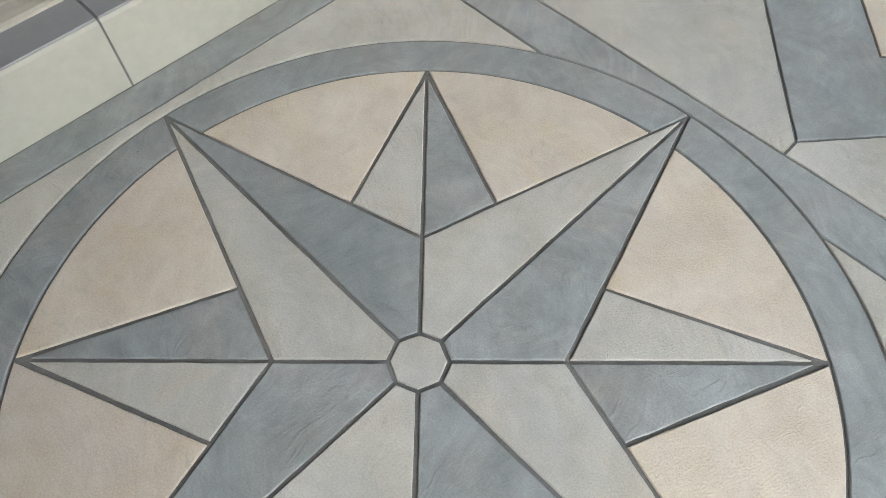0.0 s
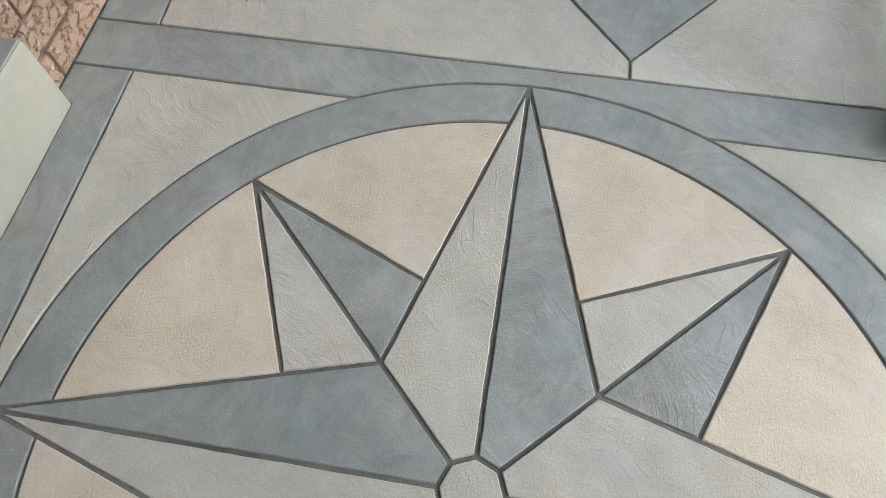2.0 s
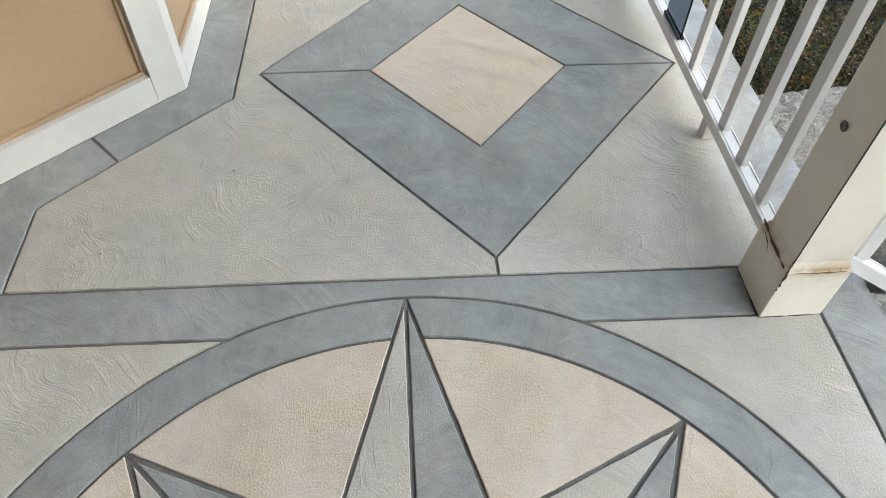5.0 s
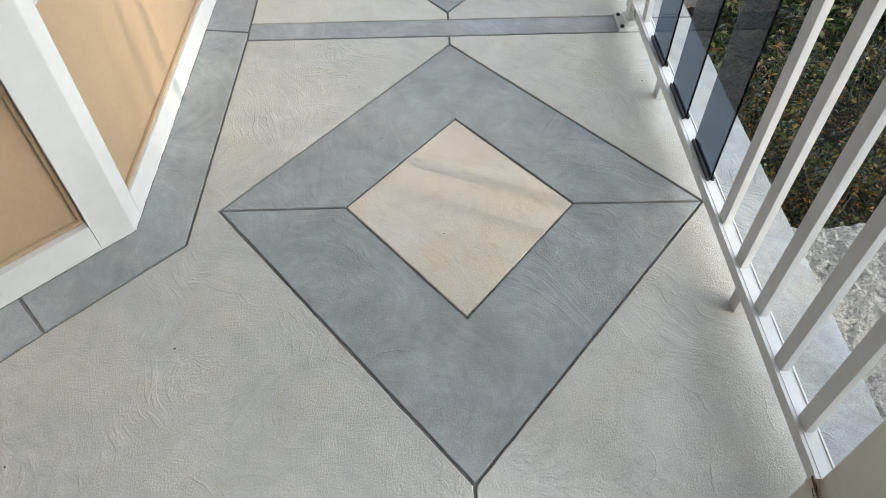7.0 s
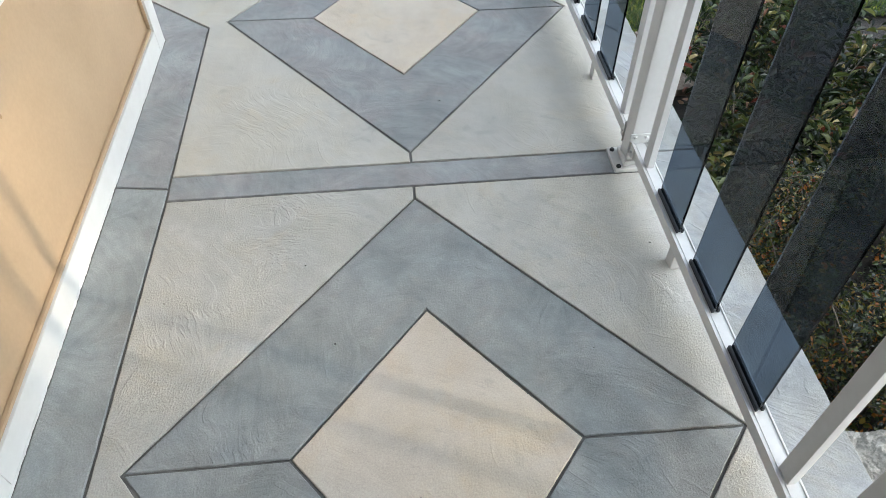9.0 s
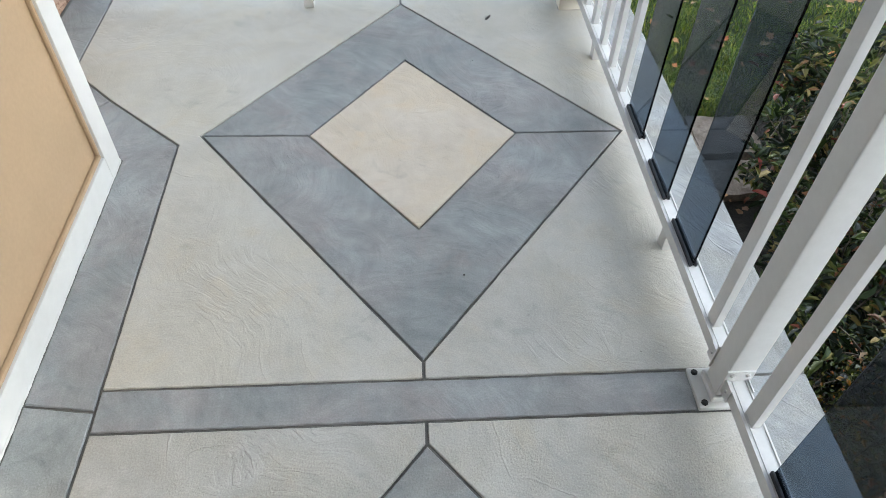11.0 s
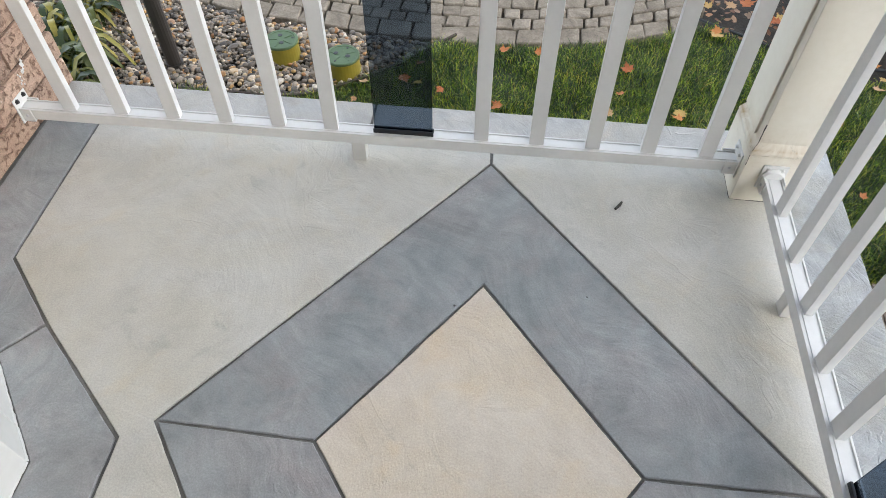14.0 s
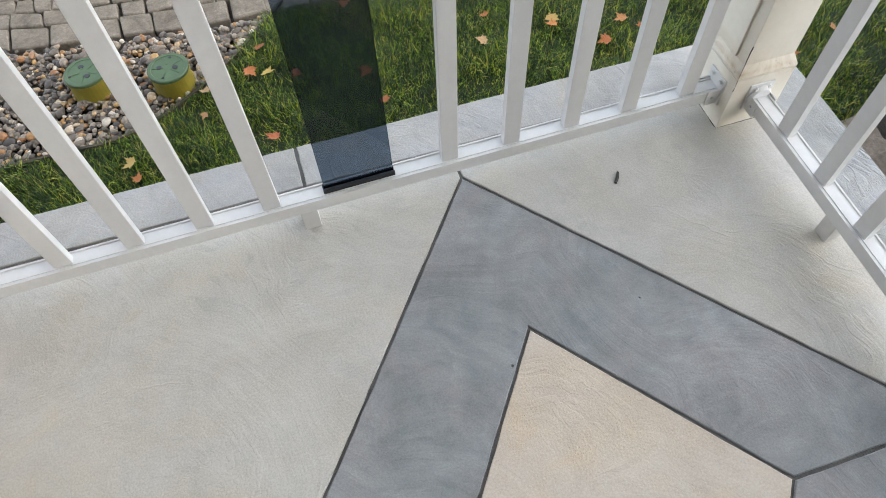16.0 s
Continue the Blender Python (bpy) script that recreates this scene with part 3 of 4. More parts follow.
# ---- house wall: brick piers, door step, panelled bay ----
def brick_wall(name, x, y0, y1, z1, rows, first, label, ends=0.0):
    wall = tagged(part(name, boxed(x - 0.25, x - 0.012, y0, y1, -0.006, z1), MORTAR), label, "wall", kind="structure")
    shapes = []
    for v in range(3):
        bm = bmesh.new()
        box(bm, -0.09, 0.0, -0.5, 0.5, 0.0, 0.078)
        es = [e for e in bm.edges if all(u.co.x > -0.01 for u in e.verts)]
        bmesh.ops.bevel(bm, geom=es, offset=0.004, segments=1, affect="EDGES")
        shapes.append(bm)
    meshes = {}
    for k in range(rows):
        z = 0.002 + k * 0.0875
        y = y0 - first + (0.134 if k % 2 else 0.0)
        while y < y1:
            a, b = max(y, y0), min(y + 0.257, y1)
            if b - a > 0.03:
                w = round(b - a, 3)
                if w not in meshes:
                    bm = shapes[len(meshes) % 3].copy()
                    bmesh.ops.scale(bm, vec=(1, w, 1), verts=bm.verts)
                    me = bpy.data.meshes.new("brick")
                    bm.to_mesh(me)
                    bm.free()
                    me.materials.append(BRICK)
                    meshes[w] = me
                ob = new("brick", meshes[w])
                ob.parent = wall
                ob.location = (x + random.uniform(-0.002, 0.003), (a + b) / 2, z)
            y += 0.267
    for bm in shapes:
        bm.free()
    return wall


# out of view; its brown is picked to cut light bounced onto the floor
tagged(part("wall_door_side", boxed(-1.75, -1.5, -3.0, 0.7, -0.006, 2.5), MORTAR), "unseen house wall behind the door step, dark to cut bounce", "wall", kind="structure")
brick_wall("wall_brick_near_step", -1.08, 0.69, 1.285, 2.5, 8, 0.186, "rough pink brick wall beside the door step")
brick_wall("wall_brick_at_end", -1.055, 3.955, 4.56, 2.5, 9, 0.12, "rough pink brick wall at the porch end")

step = thing("door_step", "cream painted door step with grey tread", "step")
for y0, y1 in ((-2.0, -0.003), (0.003, 0.69)):
    bm = bmesh.new()
    prism(bm, [(-1.33, y0, 0.0), (-1.033, y0, 0.0), (-1.03, y0, 0.192), (-1.036, y0, 0.2), (-1.33, y0, 0.2)], (0, y1 - y0, 0))
    part("riser_block", bm, RISER, step)
    part("tread", boxed(-1.33, -1.037, y0, y1, 0.2, 0.206, 0.002), TREAD, step, "grey painted tread")
part("joint", boxed(-1.32, -1.034, -0.0032, 0.0032, 0.0, 0.2035), GROOVE, step, "dark joint across the step")
sill = thing("door_sill", "ribbed aluminium door sill on the step", "door sill")
bm = bmesh.new()
prof = [(-1.42, 0.206), (-1.142, 0.206), (-1.142, 0.214)]
for k in range(9):
    x = -1.15 - k * 0.03
    prof += [(x, 0.219 + 0.001 * k), (x - 0.018, 0.222 + 0.001 * k), (x - 0.022, 0.2145 + 0.001 * k)]
prof += [(-1.42, 0.23)]
prism(bm, [(x, -1.2, z) for x, z in prof], (0, 1.86, 0))
part("ribbed_plate", bm, SILL, sill)

BAY_TOP = 0.61


def bay_side(name, p, q, stile_p, stile_q, rail, label, back=0.03):
    """One side of the bay: a white frame with a tan panel set back in it, under an unseen plain upper wall, dark to cut
    reflections.
    """
    p, q = Vector((*p, 0)), Vector((*q, 0))
    length = (q - p).length
    d = (q - p).normalized()
    m = Matrix(((d.x, -d.y, 0, p.x), (d.y, d.x, 0, p.y), (0, 0, 1, 0), (0, 0, 0, 1)))
    bay = tagged(new(name), label, "wall panel", kind="structure")

    def put(nm, x0, x1, y0, y1, z0, z1, mat, bev=0.0):
        return part(nm, moved(boxed(x0, x1, y0, y1, z0, z1, bev), m), mat, bay)

    # y grows away from the porch
    put("bottom_rail", stile_p, length - stile_q, 0.0, 0.05, 0.002, rail, TRIM, 0.002)
    put("stile", 0.0, stile_p - 0.0012, 0.0, 0.05, 0.002, BAY_TOP + 0.11, TRIM, 0.002)
    put("stile", length - stile_q + 0.0012, length, 0.0, 0.05, 0.002, BAY_TOP + 0.11, TRIM, 0.002)
    put("top_rail", stile_p, length - stile_q, 0.0, 0.05, BAY_TOP, BAY_TOP + 0.11, TRIM, 0.002)
    put("panel", stile_p - 0.01, length - stile_q + 0.01, back, 0.045, rail - 0.008, BAY_TOP + 0.01, TAN)
    # a quarter bead round the panel
    for x0, x1, z0, z1 in ((stile_p, length - stile_q, rail, rail + 0.013), (stile_p, stile_p + 0.012, rail + 0.013, BAY_TOP), (length - stile_q - 0.012, length - stile_q, rail + 0.013, BAY_TOP)):
        put("bead", x0 + 0.0005, x1 - 0.0005, back - 0.012, back, z0 + 0.0005, z1, TAN, 0.004)
    put("upper_wall", 0.0, length, 0.012, 0.1, BAY_TOP + 0.112, 2.5, UPPER_DARK)
    return bay


bay_side("wall_bay_south", V1, V2, 0.06, 0.092, 0.087, "white framed tan panel on the angled bay side")
bay_side("wall_bay_front", V2, V3, 0.06, 0.078, 0.078, "white framed tan panel along the bay front", 0.018)
bay_side("wall_bay_north", V3, V4, 0.09, 0.06, 0.08, "white framed tan panel on the far angled bay side")


def caulk(p, q, parent):
    """A smeared, uneven bead of white sealant where the bay meets the floor."""
    p, q = Vector(p), Vector(q)
    d, n = (q - p).normalized(), int((q - p).length / 0.006)
    side = Vector((d.y, -d.x))
    bm, rows = bmesh.new(), []
    for k in range(n + 1):
        c = p.lerp(q, k / n)
        w = 0.0026 + 0.0016 * noise.noise((k * 0.11, p.x * 7, 0.0)) + 0.0014 * noise.noise((k * 0.45, p.y * 7, 3.0)) + random.uniform(-0.0006, 0.0006)
        rows.append([bm.verts.new((*(c + side * o), z)) for o, z in ((-0.002, 0.007), (0.0008, 0.005), (w * 0.5, 0.0026), (w, 0.0003))])
    for a, b in zip(rows, rows[1:]):
        for k in range(3):
            bm.faces.new((a[k], b[k], b[k + 1], a[k + 1]))
    bmesh.ops.recalc_face_normals(bm, faces=bm.faces)
    part("sealant", bm, TRIM, parent, "uneven white sealant bead")


caulk(V1, V2, bpy.data.objects["wall_bay_south"])
caulk(V2, V3, bpy.data.objects["wall_bay_front"])
caulk(V3, V4, bpy.data.objects["wall_bay_north"])
# unseen wall, added to keep light from the south off the near floor
tagged(part("wall_south", boxed(-1.75, 1.085, -1.5, -1.2, -0.006, 2.5), MORTAR), "unseen plain brown wall added to shade the near floor", "wall", kind="structure")
tagged(part("ceiling", boxed(-1.8, 1.2, -3.0, 4.6, 2.5, 2.56), SOFFIT), "white porch soffit", "ceiling", kind="structure")


# ---- columns and railings ----
def column(x, y, label, batten=False, deep=0.143):
    """A square column: plinth, a chamfered neck, and a shaft with corner boards. x, y: its inner corner."""
    col = thing("porch_column", label, "column", group="porch columns")
    w = 0.143
    part("plinth", boxed(x, x + w, y, y + deep, 0.0, 0.15, 0.002), POST, col)
    bm = bmesh.new()
    a = [(x, y), (x + w, y), (x + w, y + deep), (x, y + deep)]
    i = 0.011
    b = [(x + i, y + i), (x + w - i, y + i), (x + w - i, y + deep - i), (x + i, y + deep - i)]
    lo, mid, hi = ([bm.verts.new((*p, z)) for p in ring] for ring, z in ((a, 0.152), (a, 0.158), (b, 0.182)))
    for r0, r1 in ((lo, mid), (mid, hi)):
        for k in range(4):
            bm.faces.new((r0[k], r0[(k + 1) % 4], r1[(k + 1) % 4], r1[k]))
    bm.faces.new(lo[::-1]), bm.faces.new(hi)
    part("neck", bm, POST, col, "grimy chamfered neck")
    part("shaft", boxed(x + i, x + w - i, y + i, y + deep - i, 0.181, 2.5, 0.0015), POST, col)
    if not batten:
        part("seam", boxed(x + i - 0.0006, x + i + 0.0016, y + i - 0.0006, y + i + 0.0012, 0.16, 2.499), BOLT, col, "dark open corner seam")
    if batten:
        part("batten", boxed(x + i - 0.006, x + i, y + i + 0.03, y + deep - i, 0.185, 2.498, 0.002), POST, col)
    return col


near_column = column(0.796, 0.79, "cream-white square porch column with stained grimy neck")
far_column = column(0.799, 4.297, "cream-white square porch column at the corner, stained neck", True, 0.172)


def grime(parent, points, thick, label, material=None):
    """An irregular dark line along an edge."""
    pts, radii = [], []
    for p, q in zip(points, points[1:]):
        p, q = Vector(p), Vector(q)
        n = max(4, int((q - p).length / 0.005))
        for k in range(n):
            c = p.lerp(q, k / n)
            v = noise.noise(c * 40)
            pts.append(c + noise.noise_vector(c * 90) * thick * 0.4)
            radii.append(max(0.0004, thick * (0.45 + 0.9 * v)))
    part("grime", tube(bmesh.new(), pts, radii, 6), material or BOLT, parent, label)


grime(near_column, [(0.7975, 0.7915, 0.1), (0.7965, 0.7905, 0.135), (0.7965, 0.7905, 0.158), (0.806, 0.801, 0.184), (0.8068, 0.8008, 0.21)], 0.0034, "dark cracked sealant at the column corner")
RUST = plain("rusty_grime", (0.12, 0.075, 0.035), 0.9)
grime(near_column, [(0.7962, 0.93, 0.176), (0.7958, 0.9, 0.168), (0.7955, 0.85, 0.163), (0.7955, 0.8, 0.158)], 0.0042, "brown run of rusty grime along the neck", RUST)
grime(near_column, [(0.797, 0.789, 0.118), (0.796, 0.789, 0.14), (0.7955, 0.7895, 0.165), (0.804, 0.799, 0.182)], 0.0062, "crumbling brown filler at the column corner", RUST)
grime(near_column, [(0.805, 0.7895, 0.16), (0.86, 0.7895, 0.158), (0.93, 0.7895, 0.16)], 0.0014, "thin brown stain along the neck", RUST)
grime(near_column, [(0.796, 0.932, 0.0005), (0.796, 0.79, 0.0005), (0.94, 0.79, 0.0005)], 0.0022, "dark line along the column foot")
grime(near_column, [(0.7955, 0.915, 0.16), (0.7955, 0.885, 0.15), (0.7955, 0.87, 0.128)], 0.0016, "dark run of dirt below the neck")
grime(far_column, [(0.8, 4.298, 0.12), (0.7995, 4.2975, 0.158), (0.8105, 4.3085, 0.184), (0.8105, 4.3085, 0.24)], 0.002, "dark cracked sealant at the column corner")
grime(far_column, [(0.799, 4.44, 0.0005), (0.799, 4.297, 0.0005), (0.942, 4.297, 0.0005)], 0.0016, "dark line along the column foot")
bm = lathe(bmesh.new(), [(0.0105, 0), (0.0105, 0.0015), (0.008, 0.003), (0.0075, 0.0022), (0.003, 0.001)], 14)
part("plug_hole", moved(bm, pose(0.8068, 0.878, 0.482, 0, -90, 0)), plain("grimy_plug", (0.16, 0.14, 0.12), 0.7), near_column, "grimy plugged hole")

RAIL_TOP = 0.93


def rail_profile(bm, length, z0=0.0):
    """A channel lying along x with two lips and a shallow groove; 42 mm wide, 31 mm high."""
    p = [(-0.021, 0), (0.021, 0), (0.021, 0.031), (0.0175, 0.031), (0.0165, 0.028), (0.012, 0.028), (0.0115, 0.0295), (-0.0115, 0.0295), (-0.012, 0.028), (-0.0165, 0.028), (-0.0175, 0.031), (-0.021, 0.031)]
    return prism(bm, [(0, y, z0 + z) for y, z in p], (length, 0, 0))


def bracket(parent, m, dark=False):
    """A cast end bracket with two cap screws: plate in the plane x = 0, cup along x."""
    bm = boxed(0, 0.004, -0.03, 0.03, 0.052, 0.125, 0.0015)
    box(bm, 0.004, 0.034, -0.0245, -0.0215, 0.06, 0.098)
    box(bm, 0.004, 0.034, 0.0215, 0.0245, 0.06, 0.098)
    box(bm, 0.004, 0.034, -0.0245, 0.0245, 0.057, 0.0605)
    br = part("end_bracket", moved(bm, m), WHITE, parent)
    for y, z in ((-0.016, 0.114), (0.016, 0.114)):
        s = lathe(bmesh.new(), [(0.0072, 0), (0.0072, 0.0012), (0.0052, 0.0014), (0.005, 0.005), (0.004, 0.0058)], 6)
        part("screw", moved(s, m @ pose(0.004, y, z, 0, 90, 0)), BOLT if dark else WHITE, br, "dark hex screw" if dark else "white hex screw")
    for sgn in (-1, 1):
        s = lathe(bmesh.new(), [(0.004, 0), (0.004, 0.0015), (0.0025, 0.003)], 10)
        part("screw", moved(s, m @ pose(0.02, sgn * 0.0245, 0.078, -90 * sgn, 0, 0)), STEEL, br, "steel screw")
    return br


def railing(name, p, q, pickets, panes, feet, label, ends=(True, True), dark=False):
    """A straight railing from p to q on the floor; pickets, panes and feet by their distance from p."""
    p, q = Vector((*p, 0)), Vector((*q, 0))
    length = (q - p).length
    m = Matrix.Translation(p) @ Matrix.Rotation(math.atan2(q.y - p.y, q.x - p.x), 4, "Z")
    rail = thing(name, label, "railing", group="porch railings")
    part("bottom_rail", moved(rail_profile(bmesh.new(), length, 0.063), m), WHITE, rail)
    bm = boxed(0, length, -0.03, 0.03, RAIL_TOP, RAIL_TOP + 0.03, 0.006)
    box(bm, 0, length, -0.02, 0.02, RAIL_TOP - 0.025, RAIL_TOP, 0.002)
    part("top_rail", moved(bm, m), WHITE, rail)
    pick, first = None, None
    for d in pickets:
        if first is None:
            pick = part("picket", boxed(-0.018, 0.018, -0.009, 0.009, 0.0905, RAIL_TOP - 0.02, 0.0012), WHITE, rail)
            first = pick.data
        else:
            pick = new("picket", first)
            pick.parent = rail
        pick.matrix_local = m @ pose(d, 0, 0)
    gm, cm = None, None
    for d in panes:
        if gm is None:
            pane = part("glass_pane", boxed(-0.074, 0.074, -0.003, 0.003, 0.0945, RAIL_TOP - 0.02), GLASS, rail, "smoked tempered glass pane")
            gm = pane.data
            bm = boxed(-0.077, 0.077, -0.0095, -0.0035, 0.0928, 0.105, 0.002)
            box(bm, -0.077, 0.077, 0.0035, 0.0095, 0.0928, 0.105, 0.002)
            clip = part("gasket", bm, RUBBER, pane, "black rubber gasket")
            cm = clip.data
        else:
            pane = new("glass_pane", gm)
            pane.parent = rail
            pane["label"] = "smoked tempered glass pane"
            clip = new("gasket", cm)
            clip.parent = pane
            clip["label"] = "black rubber gasket"
        pane.visible_shadow = False
        pane.matrix_local = m @ pose(d, 0, 0)
    for d in feet:
        part("foot", moved(boxed(d - 0.018, d + 0.018, -0.019, 0.015, 0.0, 0.066, 0.002), m), FOOTING, rail, "grey-white footing block")
    if ends[0]:
        bracket(rail, m, dark)
    if ends[1]:
        bracket(rail, m @ pose(length, 0, 0, 0, 0, 180))
    return rail


RX = 0.872
railing("railing", (0.868, 0.934), (0.87, 2.594), [y - 0.934 for y in (1.065, 1.2, 1.335, 1.47, 1.605, 2.5)], [y - 0.934 for y in (1.815, 2.063, 2.312)], [y - 0.934 for y in (1.41, 2.215)], "white aluminium railing with smoked glass panes between two posts")
railing("railing", (RX, 2.652), (RX, 4.297), [y - 2.652 for y in (2.745, 3.64, 3.775, 3.91, 4.045, 4.18)], [y - 2.652 for y in (2.98, 3.212, 3.465)], [y - 2.652 for y in (3.06, 3.965)], "white aluminium railing with smoked glass panes up to the corner column")
railing("railing", (-1.055, 4.338), (0.799, 4.352), [x + 1.055 for x in (-0.918, -0.778, -0.638, -0.498, -0.359, -0.221, 0.163, 0.302, 0.441, 0.578, 0.72)], [1.02], [0.902], "white aluminium end railing with one smoked glass pane", dark=True)

mid = thing("railing_post", "white square aluminium railing post on a bolted base plate", "post")
part("tube", boxed(0.845, 0.903, 2.594, 2.652, 0.012, RAIL_TOP + 0.04, 0.003), WHITE, mid)
plate = part("base_plate", boxed(0.811, 0.927, 2.573, 2.675, 0.0, 0.013, 0.003), WHITE, mid)
part("socket", boxed(0.837, 0.911, 2.586, 2.66, 0.013, 0.03, 0.004), WHITE, mid)
for bx in (0.824, 0.916):
    for by in (2.586, 2.662):
        part("bolt", lathe(bmesh.new(), [(0.0075, 0), (0.0075, 0.004), (0.005, 0.007)], 8, (bx, by, 0.0125)), BOLT, plate, "dark anchor bolt")

# chalky smears of old paint on the brick above the bracket
smears = random.Random(4)
for k in range(14):
    k *= 0.004
    y, z = 4.368 + 0.8 * k + smears.gauss(0, 0.005), 0.135 + k + smears.gauss(0, 0.006)
    bm = bmesh.new()
    r = smears.uniform(0.002, 0.006)
    ring = [bm.verts.new((-1.0495, y + r * smears.uniform(0.5, 1.3) * math.cos(a), z + 1.5 * r * smears.uniform(0.4, 1.2) * math.sin(a))) for a in (0.63 * i for i in range(10))]
    top = bm.verts.new((-1.0475, y, z))
    for i in range(10):
        bm.faces.new((ring[i], ring[(i + 1) % 10], top))
    part("paint_smear", bm, TRIM, bpy.data.objects["wall_brick_at_end"], "chalky white paint smear")

# round flange where the side railing meets the corner column
flange = lathe(bmesh.new(), [(0.028, 0), (0.028, 0.008), (0.022, 0.013), (0.012, 0.014)], 20)
part("flange", moved(flange, pose(0.872, 4.297, 0.09, 90, 0, 0)), WHITE, far_column, "round white flange")

# the stair railing slopes down from the near column
stair_rail = thing("stair_railing", "white aluminium stair railing sloping down beside the steps", "railing", group="porch railings")
slope = pose(0.94, 0.862, 0.165, 0, 34, 0)
part("bottom_rail", moved(rail_profile(bmesh.new(), 1.55, -0.034), slope), WHITE, stair_rail)
part("top_rail", moved(boxed(0, 1.55, -0.03, 0.03, 0.68, 0.71, 0.006), slope), WHITE, stair_rail)
for k in range(9):
    x = 0.07 + k * 0.137
    z = 0.165 - x * math.tan(radians(34))
    part("picket", boxed(0.94 + x - 0.018, 0.94 + x + 0.018, 0.853, 0.871, z - 0.008, z + 0.83, 0.0012), WHITE, stair_rail)
part("newel", boxed(2.2, 2.26, 0.832, 0.892, -0.95, 0.2, 0.003), WHITE, stair_rail)

twig = thing("twig", "small dark twig lying on the concrete floor", "twig", (0.522, 4.237, 0.0))
bm = tube(bmesh.new(), [(-0.011, -0.012, 0.0045), (0.0, 0.002, 0.005), (0.006, 0.013, 0.0048)], [0.0032, 0.0042, 0.003], 7)
part("stick", bm, plain("dark_twig", (0.03, 0.03, 0.026), 0.7), twig)


# ---- outside ----
GZ = -0.87
ground = tagged(part("ground", boxed(-400, 400, -400, 400, GZ - 0.5, GZ - 0.03), TURF), "green turf round the house", "ground", kind="structure")
for x0, x1, y0, y1, what in ((1.089, 4.2, 0.9, 4.86, "dark bare soil under the shrubs"), (1.24, 4.7, 5.7, 8.1, "dark bare soil of the bed beyond the lawn"), (-3.0, 1.2, 4.568, 6.6, "dark earth under pebbles and lawn")):
    tagged(part("planting_bed", boxed(x0, x1, y0, y1, GZ - 0.4, GZ - 0.023), SOIL), what, "soil bed", kind="structure")


def lawn_edge(x):
    return 6.12 + (0.2 if x > 0.05 else 0.085) * (x - 0.05) ** 2


EDGE_X = (-2.6, -1.4, -1.05, -0.9, -0.72, -0.52, -0.33, -0.18, -0.07, 0.09)
EDGE_Y = (5.52, 5.57, 5.58, 5.57, 5.61, 5.735, 5.895, 6.06, 6.18, 6.36)


def bed_edge(x):
    """The curved edging between gravel and lawn: y for x."""
    return float(np.interp(x, EDGE_X, EDGE_Y))


def bed_line(x):
    """Where the lawn ends at the planting bed beyond it: y for x."""
    return float(np.interp(x, (1.287, 1.828, 2.808, 4.548), (6.409, 6.045, 6.011, 5.858))) + 0.03 * math.sin(x * 9)


def in_gravel(x, y):
    return y < lawn_edge(x) - 0.02 and y > bed_edge(x) + 0.015 and x < -0.1


def in_lawn(x, y):
    if y > lawn_edge(x) - 0.015:
        return False
    if x < -0.12 and y > bed_edge(x) - 0.01:
        return False
    if y < 4.55 and x < 1.1:
        return False
    edge = 4.8 + 0.08 * math.sin(x * 2.8)
    if x > 1.05 and y < edge and not (x < 1.58 and y > 4.02 + (x - 1.08) * 0.9):
        return False
    if x > 1.28 and y > bed_line(x):
        return False
    return x < 4.5


lawn = bmesh.new()
n = 60
for a, b, c, d in ((-2.5, 4.7, 3.9, 6.7),):
    grid = [[lawn.verts.new((a + (b - a) * i / n, c + (d - c) * j / n, GZ + 0.012 * noise.noise((i * 0.3, j * 0.3, 0)))) for j in range(n + 1)] for i in range(n + 1)]
    for i in range(n):
        for j in range(n):
            x, y = a + (b - a) * (i + 0.5) / n, c + (d - c) * (j + 0.5) / n
            if in_lawn(x, y):
                lawn.faces.new((grid[i][j], grid[i + 1][j], grid[i + 1][j + 1], grid[i][j + 1]))
tagged(part("lawn", lawn, TURF), "short green turf", "lawn", kind="structure")

rng = np.random.default_rng(7)
verts, faces = [], []
count = 0
while count < 165000:
    x, y = rng.uniform(-1.5, 3.7), rng.uniform(3.95, 6.6)
    if not in_lawn(x, y):
        continue
    if x > 2.2 and rng.random() < 0.5:
        continue
    clump = noise.noise((x * 5, y * 5, 0.3))
    h = rng.uniform(0.016, 0.05) * (1 + 0.9 * clump)
    a = rng.uniform(0, 2 * math.pi)
    lean = rng.uniform(0.3, 1.4) * h
    lx, ly = math.cos(a) * lean, math.sin(a) * lean
    w = rng.uniform(0.0007, 0.0015)
    b = a + math.pi / 2 + rng.uniform(-0.5, 0.5)
    wx, wy = math.cos(b) * w, math.sin(b) * w
    k = len(verts)
    verts += [(x - wx, y - wy, GZ - 0.004), (x + wx, y + wy, GZ - 0.004), (x + lx * 0.4 + wx, y + ly * 0.4 + wy, GZ + h * 0.65), (x + lx * 0.4 - wx, y + ly * 0.4 - wy, GZ + h * 0.65), (x + lx, y + ly, GZ + h)]
    faces += [(k, k + 1, k + 2, k + 3), (k + 3, k + 2, k + 4)]
    count += 1
tagged(from_arrays("grass", verts, faces, GRASS), "fresh green grass with yellowed blades", "grass", kind="stuff")

